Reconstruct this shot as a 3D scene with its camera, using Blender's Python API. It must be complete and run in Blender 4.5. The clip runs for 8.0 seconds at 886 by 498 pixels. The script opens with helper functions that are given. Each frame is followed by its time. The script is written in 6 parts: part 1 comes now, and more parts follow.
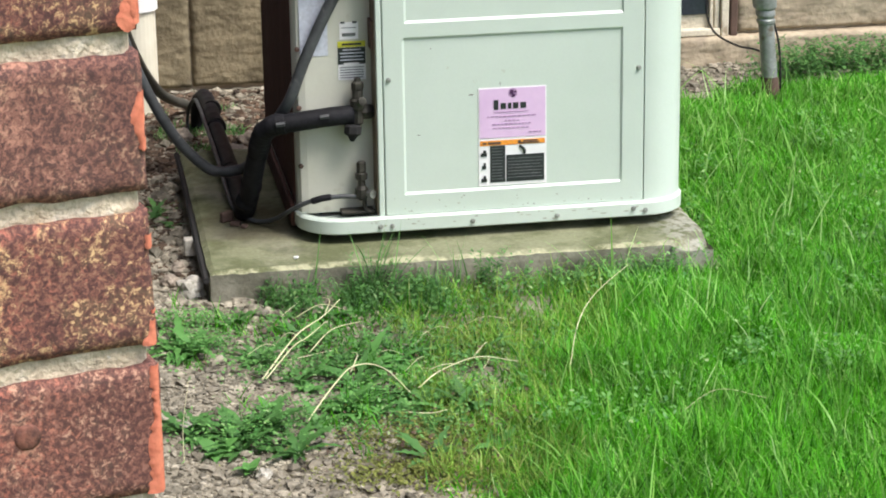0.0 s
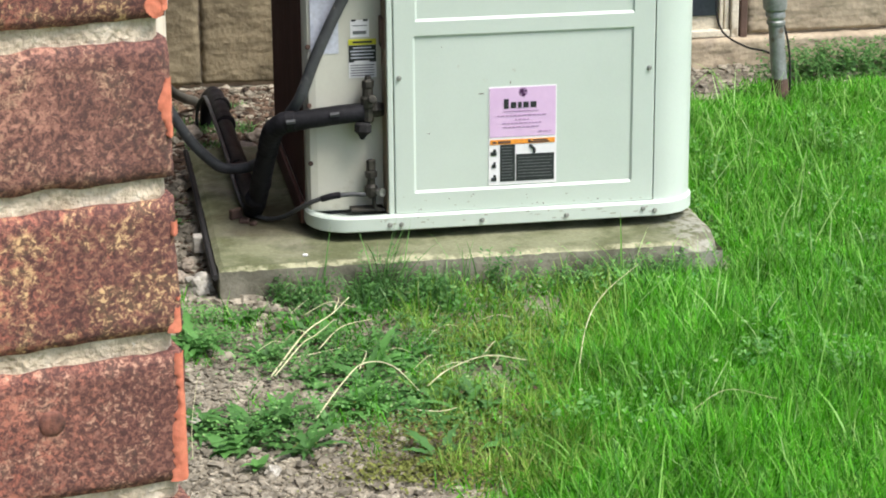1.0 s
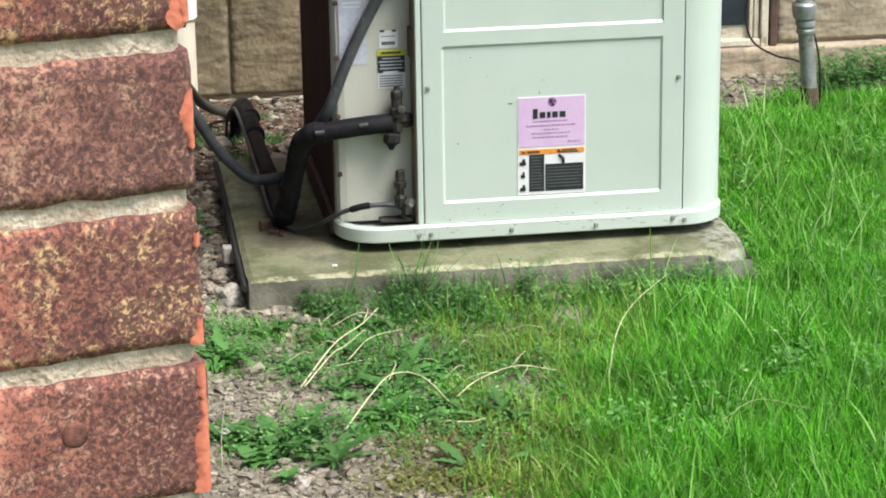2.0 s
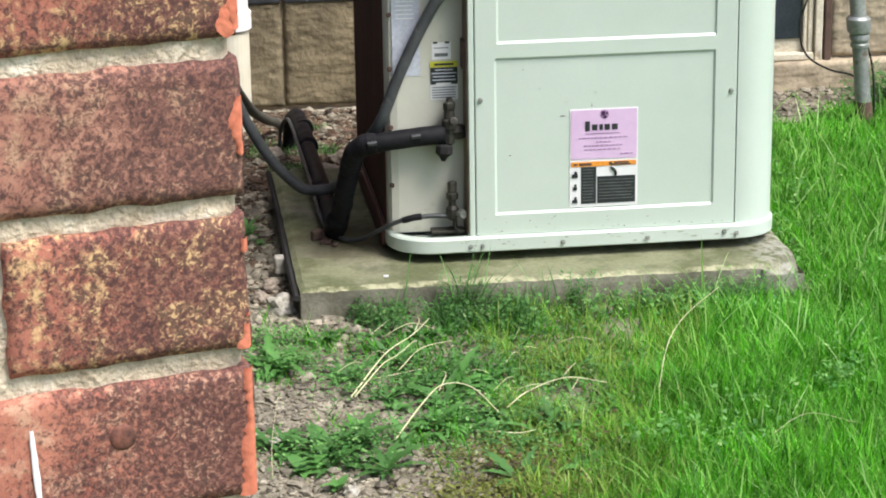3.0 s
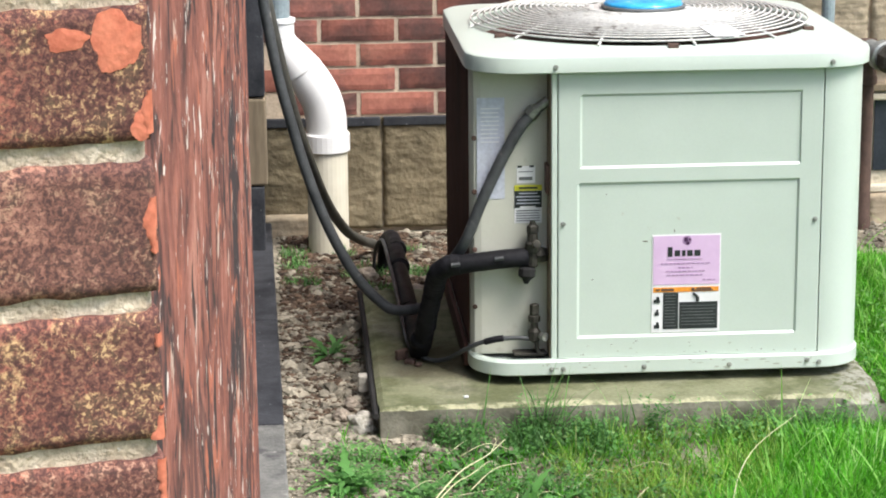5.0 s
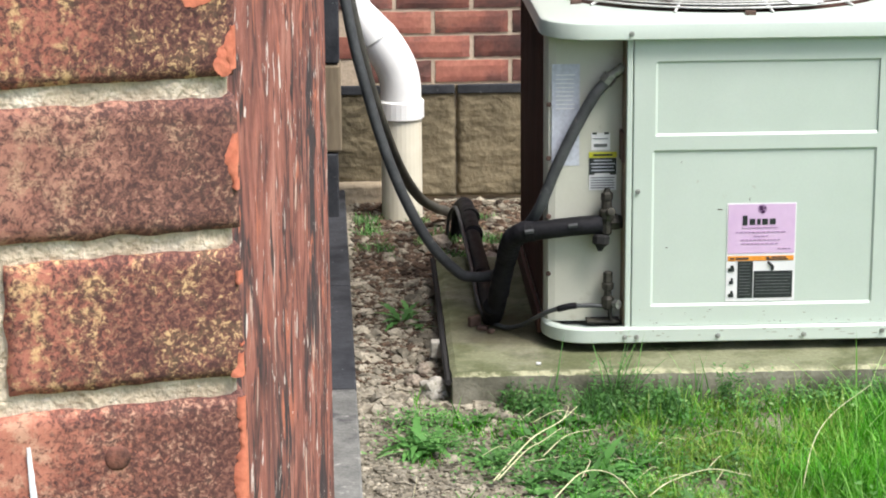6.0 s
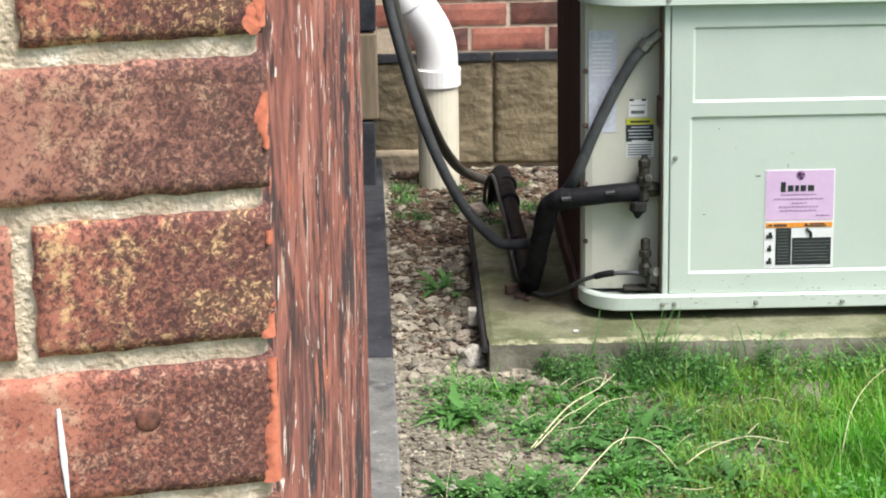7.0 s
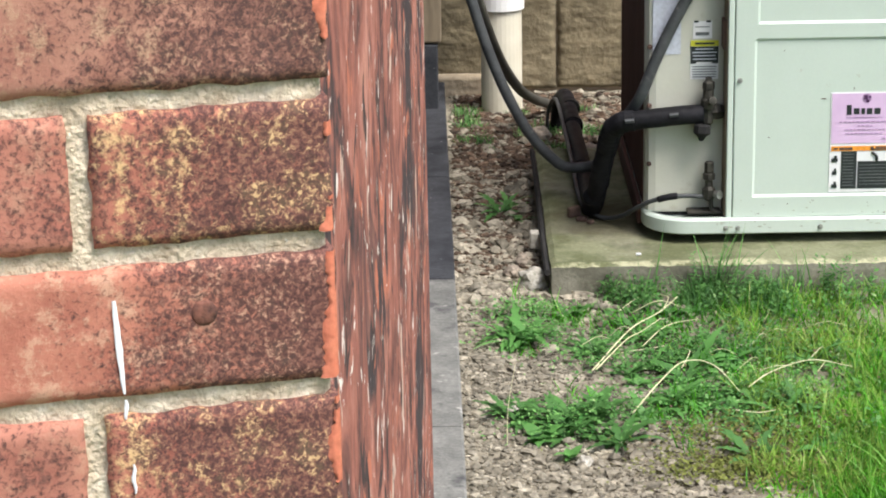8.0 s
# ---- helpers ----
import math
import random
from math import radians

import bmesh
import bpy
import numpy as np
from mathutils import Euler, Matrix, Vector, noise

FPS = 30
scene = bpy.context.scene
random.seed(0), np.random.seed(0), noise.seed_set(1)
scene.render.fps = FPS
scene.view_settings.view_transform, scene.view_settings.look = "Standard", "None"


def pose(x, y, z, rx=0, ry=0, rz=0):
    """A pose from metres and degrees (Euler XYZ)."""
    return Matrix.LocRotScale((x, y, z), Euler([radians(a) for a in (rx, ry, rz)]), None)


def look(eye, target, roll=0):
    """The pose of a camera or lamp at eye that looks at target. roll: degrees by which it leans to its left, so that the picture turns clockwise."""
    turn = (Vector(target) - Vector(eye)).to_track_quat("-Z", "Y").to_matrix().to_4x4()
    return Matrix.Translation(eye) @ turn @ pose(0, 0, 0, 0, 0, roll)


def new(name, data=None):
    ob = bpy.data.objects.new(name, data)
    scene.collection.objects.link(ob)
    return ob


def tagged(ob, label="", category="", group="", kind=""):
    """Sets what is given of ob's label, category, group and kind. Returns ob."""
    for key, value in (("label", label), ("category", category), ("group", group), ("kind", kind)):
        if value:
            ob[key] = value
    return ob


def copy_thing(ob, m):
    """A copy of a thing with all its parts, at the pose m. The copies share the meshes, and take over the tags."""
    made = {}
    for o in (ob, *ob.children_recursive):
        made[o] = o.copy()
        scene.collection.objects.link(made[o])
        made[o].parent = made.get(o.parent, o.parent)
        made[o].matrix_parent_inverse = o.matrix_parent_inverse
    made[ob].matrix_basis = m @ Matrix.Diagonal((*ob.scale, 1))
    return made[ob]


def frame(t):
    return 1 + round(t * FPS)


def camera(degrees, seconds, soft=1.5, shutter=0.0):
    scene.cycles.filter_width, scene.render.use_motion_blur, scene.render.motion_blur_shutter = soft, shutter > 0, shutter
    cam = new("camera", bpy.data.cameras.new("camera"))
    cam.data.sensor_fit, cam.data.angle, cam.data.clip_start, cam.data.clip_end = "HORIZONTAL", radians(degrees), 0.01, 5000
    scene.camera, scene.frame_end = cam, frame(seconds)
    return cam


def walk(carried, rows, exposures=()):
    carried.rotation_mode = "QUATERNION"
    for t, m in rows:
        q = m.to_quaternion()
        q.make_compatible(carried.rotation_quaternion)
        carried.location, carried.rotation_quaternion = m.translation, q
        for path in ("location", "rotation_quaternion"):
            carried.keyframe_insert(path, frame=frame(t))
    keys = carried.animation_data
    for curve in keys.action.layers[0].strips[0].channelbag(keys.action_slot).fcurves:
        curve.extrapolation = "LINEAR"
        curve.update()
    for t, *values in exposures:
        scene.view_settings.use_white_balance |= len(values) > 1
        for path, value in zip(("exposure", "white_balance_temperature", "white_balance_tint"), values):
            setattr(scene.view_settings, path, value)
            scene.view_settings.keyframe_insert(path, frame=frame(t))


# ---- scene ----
SKY, SUN = 0.13, 2.15
EXPOSURES = [(0.0, 1.09), (2.5, 1.09), (4.5, 1.14), (8.0, 1.12)]
cam = camera(22.0, 8.0, soft=1.9)
PATH = [
    (0, (-0.629, -4.366, 1.419), (-0.313, -2.485, 0.818), -0.9),
    (0.5, (-0.637, -4.366, 1.418), (-0.321, -2.484, 0.818), -0.4),
    (1, (-0.638, -4.365, 1.414), (-0.326, -2.483, 0.814), -0.5),
    (1.5, (-0.634, -4.362, 1.413), (-0.333, -2.477, 0.817), -0.7),
    (1.7, (-0.634, -4.362, 1.413), (-0.338, -2.476, 0.818), -0.8),
    (2.8, (-0.633, -4.377, 1.417), (-0.384, -2.479, 0.838), -1.0),
    (3, (-0.632, -4.374, 1.414), (-0.392, -2.475, 0.834), -0.9),
    (3.5, (-0.619, -4.38, 1.408), (-0.421, -2.473, 0.841), -0.1),
    (4, (-0.574, -4.397, 1.403), (-0.415, -2.48, 0.856), 0.4),
    (4.2, (-0.556, -4.405, 1.406), (-0.401, -2.482, 0.879), 0.4),
    (4.5, (-0.542, -4.415, 1.413), (-0.388, -2.478, 0.941), 0.3),
    (4.7, (-0.538, -4.423, 1.415), (-0.387, -2.485, 0.946), -0.2),
    (5.8, (-0.542, -4.42, 1.397), (-0.466, -2.482, 0.909), -0.5),
    (6, (-0.543, -4.42, 1.396), (-0.476, -2.483, 0.903), -0.5),
    (6.5, (-0.542, -4.419, 1.394), (-0.496, -2.483, 0.895), -0.6),
    (7, (-0.54, -4.412, 1.389), (-0.507, -2.481, 0.871), -0.9),
    (7.5, (-0.536, -4.403, 1.38), (-0.524, -2.479, 0.834), -1.1),
    (8, (-0.539, -4.401, 1.369), (-0.562, -2.486, 0.793), -1.1),
]
walk(cam, [(t, look(eye, target, roll)) for t, eye, target, roll in PATH], exposures=EXPOSURES)

# ---- sky and light ----
world = bpy.data.worlds.new("sky")
scene.world = world
world.use_nodes = True
wn = world.node_tree.nodes
sky = wn.new("ShaderNodeTexSky")
sky.sky_type = "NISHITA"
sky.sun_disc = False
sky.sun_elevation = radians(58)
sky.sun_rotation = radians(133)
sky.air_density, sky.dust_density, sky.ozone_density = 1.0, 3.0, 1.0
wn["Background"].inputs["Strength"].default_value = SKY
world.node_tree.links.new(sky.outputs["Color"], wn["Background"].inputs["Color"])
sun_data = bpy.data.lights.new("sun", "SUN")
sun_data.energy, sun_data.angle, sun_data.color = SUN, radians(24), (1.0, 0.975, 0.95)
sun = new("sun", sun_data)
sun.matrix_world = look((3.6, -3.4, 8.0), (0, 0, 0))


# ---- materials ----
def mat(name, cols, scale=8.0, stretch=(1, 1, 1), rough=0.8, metal=0.0, bump=0.2, grain=120.0, dist=0.002,
        detail=6.0, spots=None, vary=0.0, island=0.0, spec=0.4, fleck=1.0, distort=0.0):
    """A procedural surface: cols is a list of (position, colour) over large noise; fine grain modulates it.
    spots: (scale, low, high, colour) laid over; vary: brightness change from piece to piece."""
    m = bpy.data.materials.new(name)
    m.use_nodes = True
    nt = m.node_tree
    n, l = nt.nodes, nt.links
    bs = n["Principled BSDF"]
    bs.inputs["Roughness"].default_value = rough
    bs.inputs["Metallic"].default_value = metal
    bs.inputs["Specular IOR Level"].default_value = spec
    tc = n.new("ShaderNodeTexCoord")
    mp = n.new("ShaderNodeMapping")
    mp.inputs["Scale"].default_value = stretch
    l.new(tc.outputs["Object"], mp.inputs["Vector"])
    vec = mp.outputs["Vector"]
    info = n.new("ShaderNodeObjectInfo")
    if vary > 0:
        add = n.new("ShaderNodeVectorMath")
        add.operation = "ADD"
        sc = n.new("ShaderNodeVectorMath")
        sc.operation = "SCALE"
        sc.inputs[0].default_value = (7.1, 3.3, 5.7)
        l.new(info.outputs["Random"], sc.inputs["Scale"])
        l.new(vec, add.inputs[0])
        l.new(sc.outputs[0], add.inputs[1])
        vec = add.outputs[0]
    big = n.new("ShaderNodeTexNoise")
    big.inputs["Scale"].default_value = scale
    big.inputs["Detail"].default_value = detail
    big.inputs["Roughness"].default_value = 0.62
    big.inputs["Distortion"].default_value = distort
    l.new(vec, big.inputs["Vector"])
    ramp = n.new("ShaderNodeValToRGB")
    el = ramp.color_ramp.elements
    while len(el) < len(cols):
        el.new(0.5)
    for e, (p, c) in zip(el, cols):
        e.position, e.color = p, (*c, 1)
    l.new(big.outputs["Fac"], ramp.inputs["Fac"])
    col = ramp.outputs["Color"]
    fine = n.new("ShaderNodeTexNoise")
    fine.inputs["Scale"].default_value = grain
    fine.inputs["Detail"].default_value = 4.0
    l.new(vec, fine.inputs["Vector"])
    if spots:
        for s_scale, lo, hi, s_col in spots:
            sn = n.new("ShaderNodeTexNoise")
            sn.inputs["Scale"].default_value = s_scale
            sn.inputs["Detail"].default_value = 5.0
            sn.inputs["Roughness"].default_value = 0.6
            sn.inputs["Distortion"].default_value = distort
            off = n.new("ShaderNodeVectorMath")
            off.inputs[1].default_value = (s_scale * 0.37, lo * 9.1, hi * 5.3)
            l.new(vec, off.inputs[0])
            l.new(off.outputs[0], sn.inputs["Vector"])
            mr = n.new("ShaderNodeMapRange")
            mr.inputs["From Min"].default_value, mr.inputs["From Max"].default_value = lo, hi
            l.new(sn.outputs["Fac"], mr.inputs["Value"])
            mx = n.new("ShaderNodeMix")
            mx.data_type = "RGBA"
            l.new(mr.outputs["Result"], mx.inputs["Factor"])
            l.new(col, mx.inputs["A"])
            mx.inputs["B"].default_value = (*s_col, 1)
            col = mx.outputs["Result"]
    hsv = n.new("ShaderNodeHueSaturation")
    l.new(col, hsv.inputs["Color"])
    mr = n.new("ShaderNodeMapRange")
    mr.inputs["From Min"].default_value, mr.inputs["From Max"].default_value = 0.3, 0.7
    mr.inputs["To Min"].default_value, mr.inputs["To Max"].default_value = 1 - 0.14 * fleck, 1 + 0.12 * fleck
    l.new(fine.outputs["Fac"], mr.inputs["Value"])
    val = mr.outputs["Result"]
    rnd, amount = info.outputs["Random"], vary
    if island > 0:
        geo = n.new("ShaderNodeNewGeometry")
        rnd, amount = geo.outputs["Random Per Island"], island
    if amount > 0:
        r2 = n.new("ShaderNodeMapRange")
        r2.inputs["To Min"].default_value, r2.inputs["To Max"].default_value = 1 - amount, 1 + amount
        l.new(rnd, r2.inputs["Value"])
        mul = n.new("ShaderNodeMath")
        mul.operation = "MULTIPLY"
        l.new(val, mul.inputs[0])
        l.new(r2.outputs["Result"], mul.inputs[1])
        val = mul.outputs[0]
    l.new(val, hsv.inputs["Value"])
    l.new(hsv.outputs["Color"], bs.inputs["Base Color"])
    if bump > 0:
        bp = n.new("ShaderNodeBump")
        bp.inputs["Strength"].default_value = bump
        bp.inputs["Distance"].default_value = dist
        l.new(fine.outputs["Fac"], bp.inputs["Height"])
        l.new(bp.outputs["Normal"], bs.inputs["Normal"])
    return m


def leafy(name, dark, light, tip, rough=0.5, through_light=0.35):
    """Foliage: colour differs from blade to blade, some light passes through."""
    m = bpy.data.materials.new(name)
    m.use_nodes = True
    nt = m.node_tree
    n, l = nt.nodes, nt.links
    bs = n["Principled BSDF"]
    bs.inputs["Roughness"].default_value = rough
    bs.inputs["Specular IOR Level"].default_value = 0.3
    geo = n.new("ShaderNodeNewGeometry")
    ramp = n.new("ShaderNodeValToRGB")
    el = ramp.color_ramp.elements
    el.new(0.6)
    el.new(0.93)
    for e, (p, c) in zip(el, ((0.0, dark), (0.6, light), (0.93, light), (1.0, tip))):
        e.position, e.color = p, (*c, 1)
    l.new(geo.outputs["Random Per Island"], ramp.inputs["Fac"])
    tc = n.new("ShaderNodeTexCoord")
    nz = n.new("ShaderNodeTexNoise")
    nz.inputs["Scale"].default_value = 5.0
    l.new(tc.outputs["Object"], nz.inputs["Vector"])
    mr = n.new("ShaderNodeMapRange")
    mr.inputs["From Min"].default_value, mr.inputs["From Max"].default_value = 0.3, 0.7
    mr.inputs["To Min"].default_value, mr.inputs["To Max"].default_value = 0.75, 1.25
    l.new(nz.outputs["Fac"], mr.inputs["Value"])
    hsv = n.new("ShaderNodeHueSaturation")
    l.new(ramp.outputs["Color"], hsv.inputs["Color"])
    l.new(mr.outputs["Result"], hsv.inputs["Value"])
    l.new(hsv.outputs["Color"], bs.inputs["Base Color"])
    tr = n.new("ShaderNodeBsdfTranslucent")
    l.new(hsv.outputs["Color"], tr.inputs["Color"])
    mx = n.new("ShaderNodeMixShader")
    mx.inputs["Fac"].default_value = through_light
    l.new(bs.outputs[0], mx.inputs[1])
    l.new(tr.outputs[0], mx.inputs[2])
    l.new(mx.outputs[0], n["Material Output"].inputs["Surface"])
    return m


def brick_surface(name, ground, tan, tan_amount, burn):
    """Fired clay: pinkish ground, tan patches and a dense crust of dark specks that thickens towards one end."""
    m = bpy.data.materials.new(name)
    m.use_nodes = True
    n, l = m.node_tree.nodes, m.node_tree.links
    bs = n["Principled BSDF"]
    bs.inputs["Roughness"].default_value = 0.88
    bs.inputs["Specular IOR Level"].default_value = 0.35
    tc, info = n.new("ShaderNodeTexCoord"), n.new("ShaderNodeObjectInfo")
    sc = n.new("ShaderNodeVectorMath")
    sc.operation = "SCALE"
    sc.inputs[0].default_value = (7.1, 3.3, 5.7)
    l.new(info.outputs["Random"], sc.inputs["Scale"])
    add = n.new("ShaderNodeVectorMath")
    l.new(tc.outputs["Object"], add.inputs[0])
    l.new(sc.outputs[0], add.inputs[1])

    def nz(scale, detail, rough, warp=0.0):
        q = n.new("ShaderNodeTexNoise")
        q.inputs["Scale"].default_value, q.inputs["Detail"].default_value, q.inputs["Roughness"].default_value = scale, detail, rough
        q.inputs["Distortion"].default_value = warp
        l.new(add.outputs[0], q.inputs["Vector"])
        return q.outputs["Fac"]

    def math_(op, a, b):
        q = n.new("ShaderNodeMath")
        q.operation = op
        for k, v in enumerate((a, b)):
            if isinstance(v, float):
                q.inputs[k].default_value = v
            else:
                l.new(v, q.inputs[k])
        return q.outputs[0]

    def span(v, a, b):
        q = n.new("ShaderNodeMapRange")
        q.interpolation_type = "SMOOTHSTEP"
        q.inputs["From Min"].default_value, q.inputs["From Max"].default_value = a, b
        l.new(v, q.inputs["Value"])
        return q.outputs["Result"]

    def mix(f, a, b):
        q = n.new("ShaderNodeMix")
        q.data_type = "RGBA"
        l.new(f, q.inputs["Factor"])
        for key, v in (("A", a), ("B", b)):
            if isinstance(v, tuple):
                q.inputs[key].default_value = (*v, 1)
            else:
                l.new(v, q.inputs[key])
        return q.outputs["Result"]

    coarse, mid, fine, dust = nz(22, 4, 0.6), nz(60, 5, 0.7), nz(330, 6, 0.7, 0.5), nz(400, 5, 0.66, 0.6)
    sep = n.new("ShaderNodeSeparateXYZ")
    l.new(tc.outputs["Object"], sep.inputs[0])
    col = mix(span(coarse, 0.38, 0.66), ground, (ground[0] * 0.72, ground[1] * 0.62, ground[2] * 0.62))
    col = mix(math_("MULTIPLY", span(mid, 0.5, 0.64), tan_amount), col, tan)
    crust = math_("ADD", math_("ADD", fine, math_("MULTIPLY", math_("SUBTRACT", coarse, 0.5), 0.4)), math_("ADD", math_("MULTIPLY", sep.outputs["X"], burn[0]), burn[1]))
    col = mix(math_("MULTIPLY", span(crust, 0.45, 0.64), 0.88), col, mix(span(dust, 0.4, 0.58), (0.036, 0.021, 0.021), (0.16, 0.07, 0.055)))
    worm = math_("MULTIPLY", span(dust, 0.53, 0.63), math_("ADD", 0.18, math_("MULTIPLY", span(mid, 0.46, 0.6), 0.8)))
    col = mix(math_("MULTIPLY", worm, tan_amount), col, tan)
    r2 = n.new("ShaderNodeMapRange")
    r2.inputs["To Min"].default_value, r2.inputs["To Max"].default_value = 0.88, 1.12
    l.new(info.outputs["Random"], r2.inputs["Value"])
    hsv = n.new("ShaderNodeHueSaturation")
    l.new(col, hsv.inputs["Color"])
    l.new(r2.outputs["Result"], hsv.inputs["Value"])
    l.new(hsv.outputs["Color"], bs.inputs["Base Color"])
    bp = n.new("ShaderNodeBump")
    bp.inputs["Strength"].default_value, bp.inputs["Distance"].default_value = 0.55, 0.0012
    l.new(math_("ADD", fine, math_("MULTIPLY", mid, 0.8)), bp.inputs["Height"])
    l.new(bp.outputs["Normal"], bs.inputs["Normal"])
    return m


M_BRICK = brick_surface("fired_brick", (0.41, 0.205, 0.145), (0.47, 0.3, 0.19), 0.7, (2.5, -0.25))
M_BRICK_DARK = brick_surface("burnt_brick", (0.38, 0.14, 0.095), (0.64, 0.43, 0.21), 0.85, (2.0, 0.045))
M_BRICK_RED = brick_surface("red_brick", (0.46, 0.18, 0.12), (0.56, 0.33, 0.22), 0.8, (2.8, -0.29))
M_BRICK_PLAIN = brick_surface("plain_red_brick", (0.47, 0.2, 0.14), (0.52, 0.3, 0.2), 0.45, (0.7, -0.13))
# dark tone that stands for the shade inside a brick's dimple
M_PIT = mat("dimple_shade", [(0.35, (0.05, 0.025, 0.02)), (0.65, (0.19, 0.075, 0.05))], scale=160, rough=0.8, bump=0.4, grain=400)
M_BRICK_FAR = mat("old_red_brick", [(0.38, (0.1, 0.058, 0.05)), (0.47, (0.2, 0.085, 0.068)), (0.55, (0.33, 0.125, 0.09)), (0.66, (0.4, 0.17, 0.12))],
                  scale=3.2, rough=0.92, bump=0.5, grain=90, vary=0.42, spots=[(14, 0.56, 0.7, (0.09, 0.06, 0.05))])
M_ORANGE = mat("orange_smear", [(0.3, (0.42, 0.11, 0.06)), (0.7, (0.62, 0.21, 0.12))], scale=90, rough=0.85, bump=0.4, grain=300)
M_MORTAR = mat("sandy_mortar", [(0.3, (0.4, 0.32, 0.22)), (0.55, (0.58, 0.49, 0.36)), (0.75, (0.72, 0.65, 0.52))],
               scale=60, rough=0.95, bump=1.0, grain=340, dist=0.003,
               spots=[(60, 0.62, 0.7, (0.2, 0.19, 0.13)), (120, 0.68, 0.74, (0.75, 0.72, 0.62))])
M_MORTAR_FAR = mat("old_mortar", [(0.3, (0.4, 0.32, 0.24)), (0.7, (0.58, 0.48, 0.36))], scale=10, rough=0.95, bump=0.5)
M_TIMBER = mat("weathered_red_boarding", [(0.34, (0.06, 0.038, 0.037)), (0.43, (0.18, 0.078, 0.064)), (0.54, (0.33, 0.125, 0.094)), (0.66, (0.48, 0.22, 0.165))],
               scale=8, distort=0.9, stretch=(1, 1, 1.1), rough=0.95, spec=0.15, bump=0.6, grain=60, dist=0.004, detail=8,
               spots=[(4, 0.56, 0.63, (0.06, 0.046, 0.048)), (10, 0.625, 0.65, (0.58, 0.42, 0.34)), (13, 0.59, 0.64, (0.5, 0.17, 0.105)), (17, 0.56, 0.62, (0.06, 0.042, 0.042)), (30, 0.635, 0.66, (0.8, 0.7, 0.62))])
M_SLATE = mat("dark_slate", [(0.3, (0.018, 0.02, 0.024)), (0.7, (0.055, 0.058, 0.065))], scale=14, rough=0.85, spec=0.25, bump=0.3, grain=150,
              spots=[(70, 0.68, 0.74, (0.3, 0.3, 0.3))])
M_CEMENT = mat("grey_cement", [(0.3, (0.1, 0.1, 0.094)), (0.7, (0.22, 0.22, 0.2))], scale=16, rough=0.9, bump=0.6, grain=160, spots=[(30, 0.62, 0.7, (0.34, 0.33, 0.3)), (9, 0.6, 0.68, (0.07, 0.07, 0.07))])
M_OLDWOOD = mat("silvered_wood", [(0.3, (0.1, 0.075, 0.05)), (0.7, (0.26, 0.21, 0.14))], scale=14, stretch=(1, 1, 0.15), rough=0.9, bump=0.5, grain=80)
M_STONE = mat("sandstone", [(0.25, (0.085, 0.07, 0.043)), (0.5, (0.185, 0.152, 0.093)), (0.75, (0.3, 0.25, 0.158))], scale=7, rough=0.95, bump=0.7, grain=70,
              dist=0.006, vary=0.14, spots=[(6, 0.55, 0.7, (0.08, 0.07, 0.05))])
M_STONE_PALE = mat("pale_sandstone", [(0.25, (0.28, 0.225, 0.155)), (0.7, (0.45, 0.375, 0.265))], scale=6, rough=0.95, bump=0.6, grain=70, dist=0.005, vary=0.1,
                   spots=[(9, 0.6, 0.75, (0.24, 0.2, 0.15))])


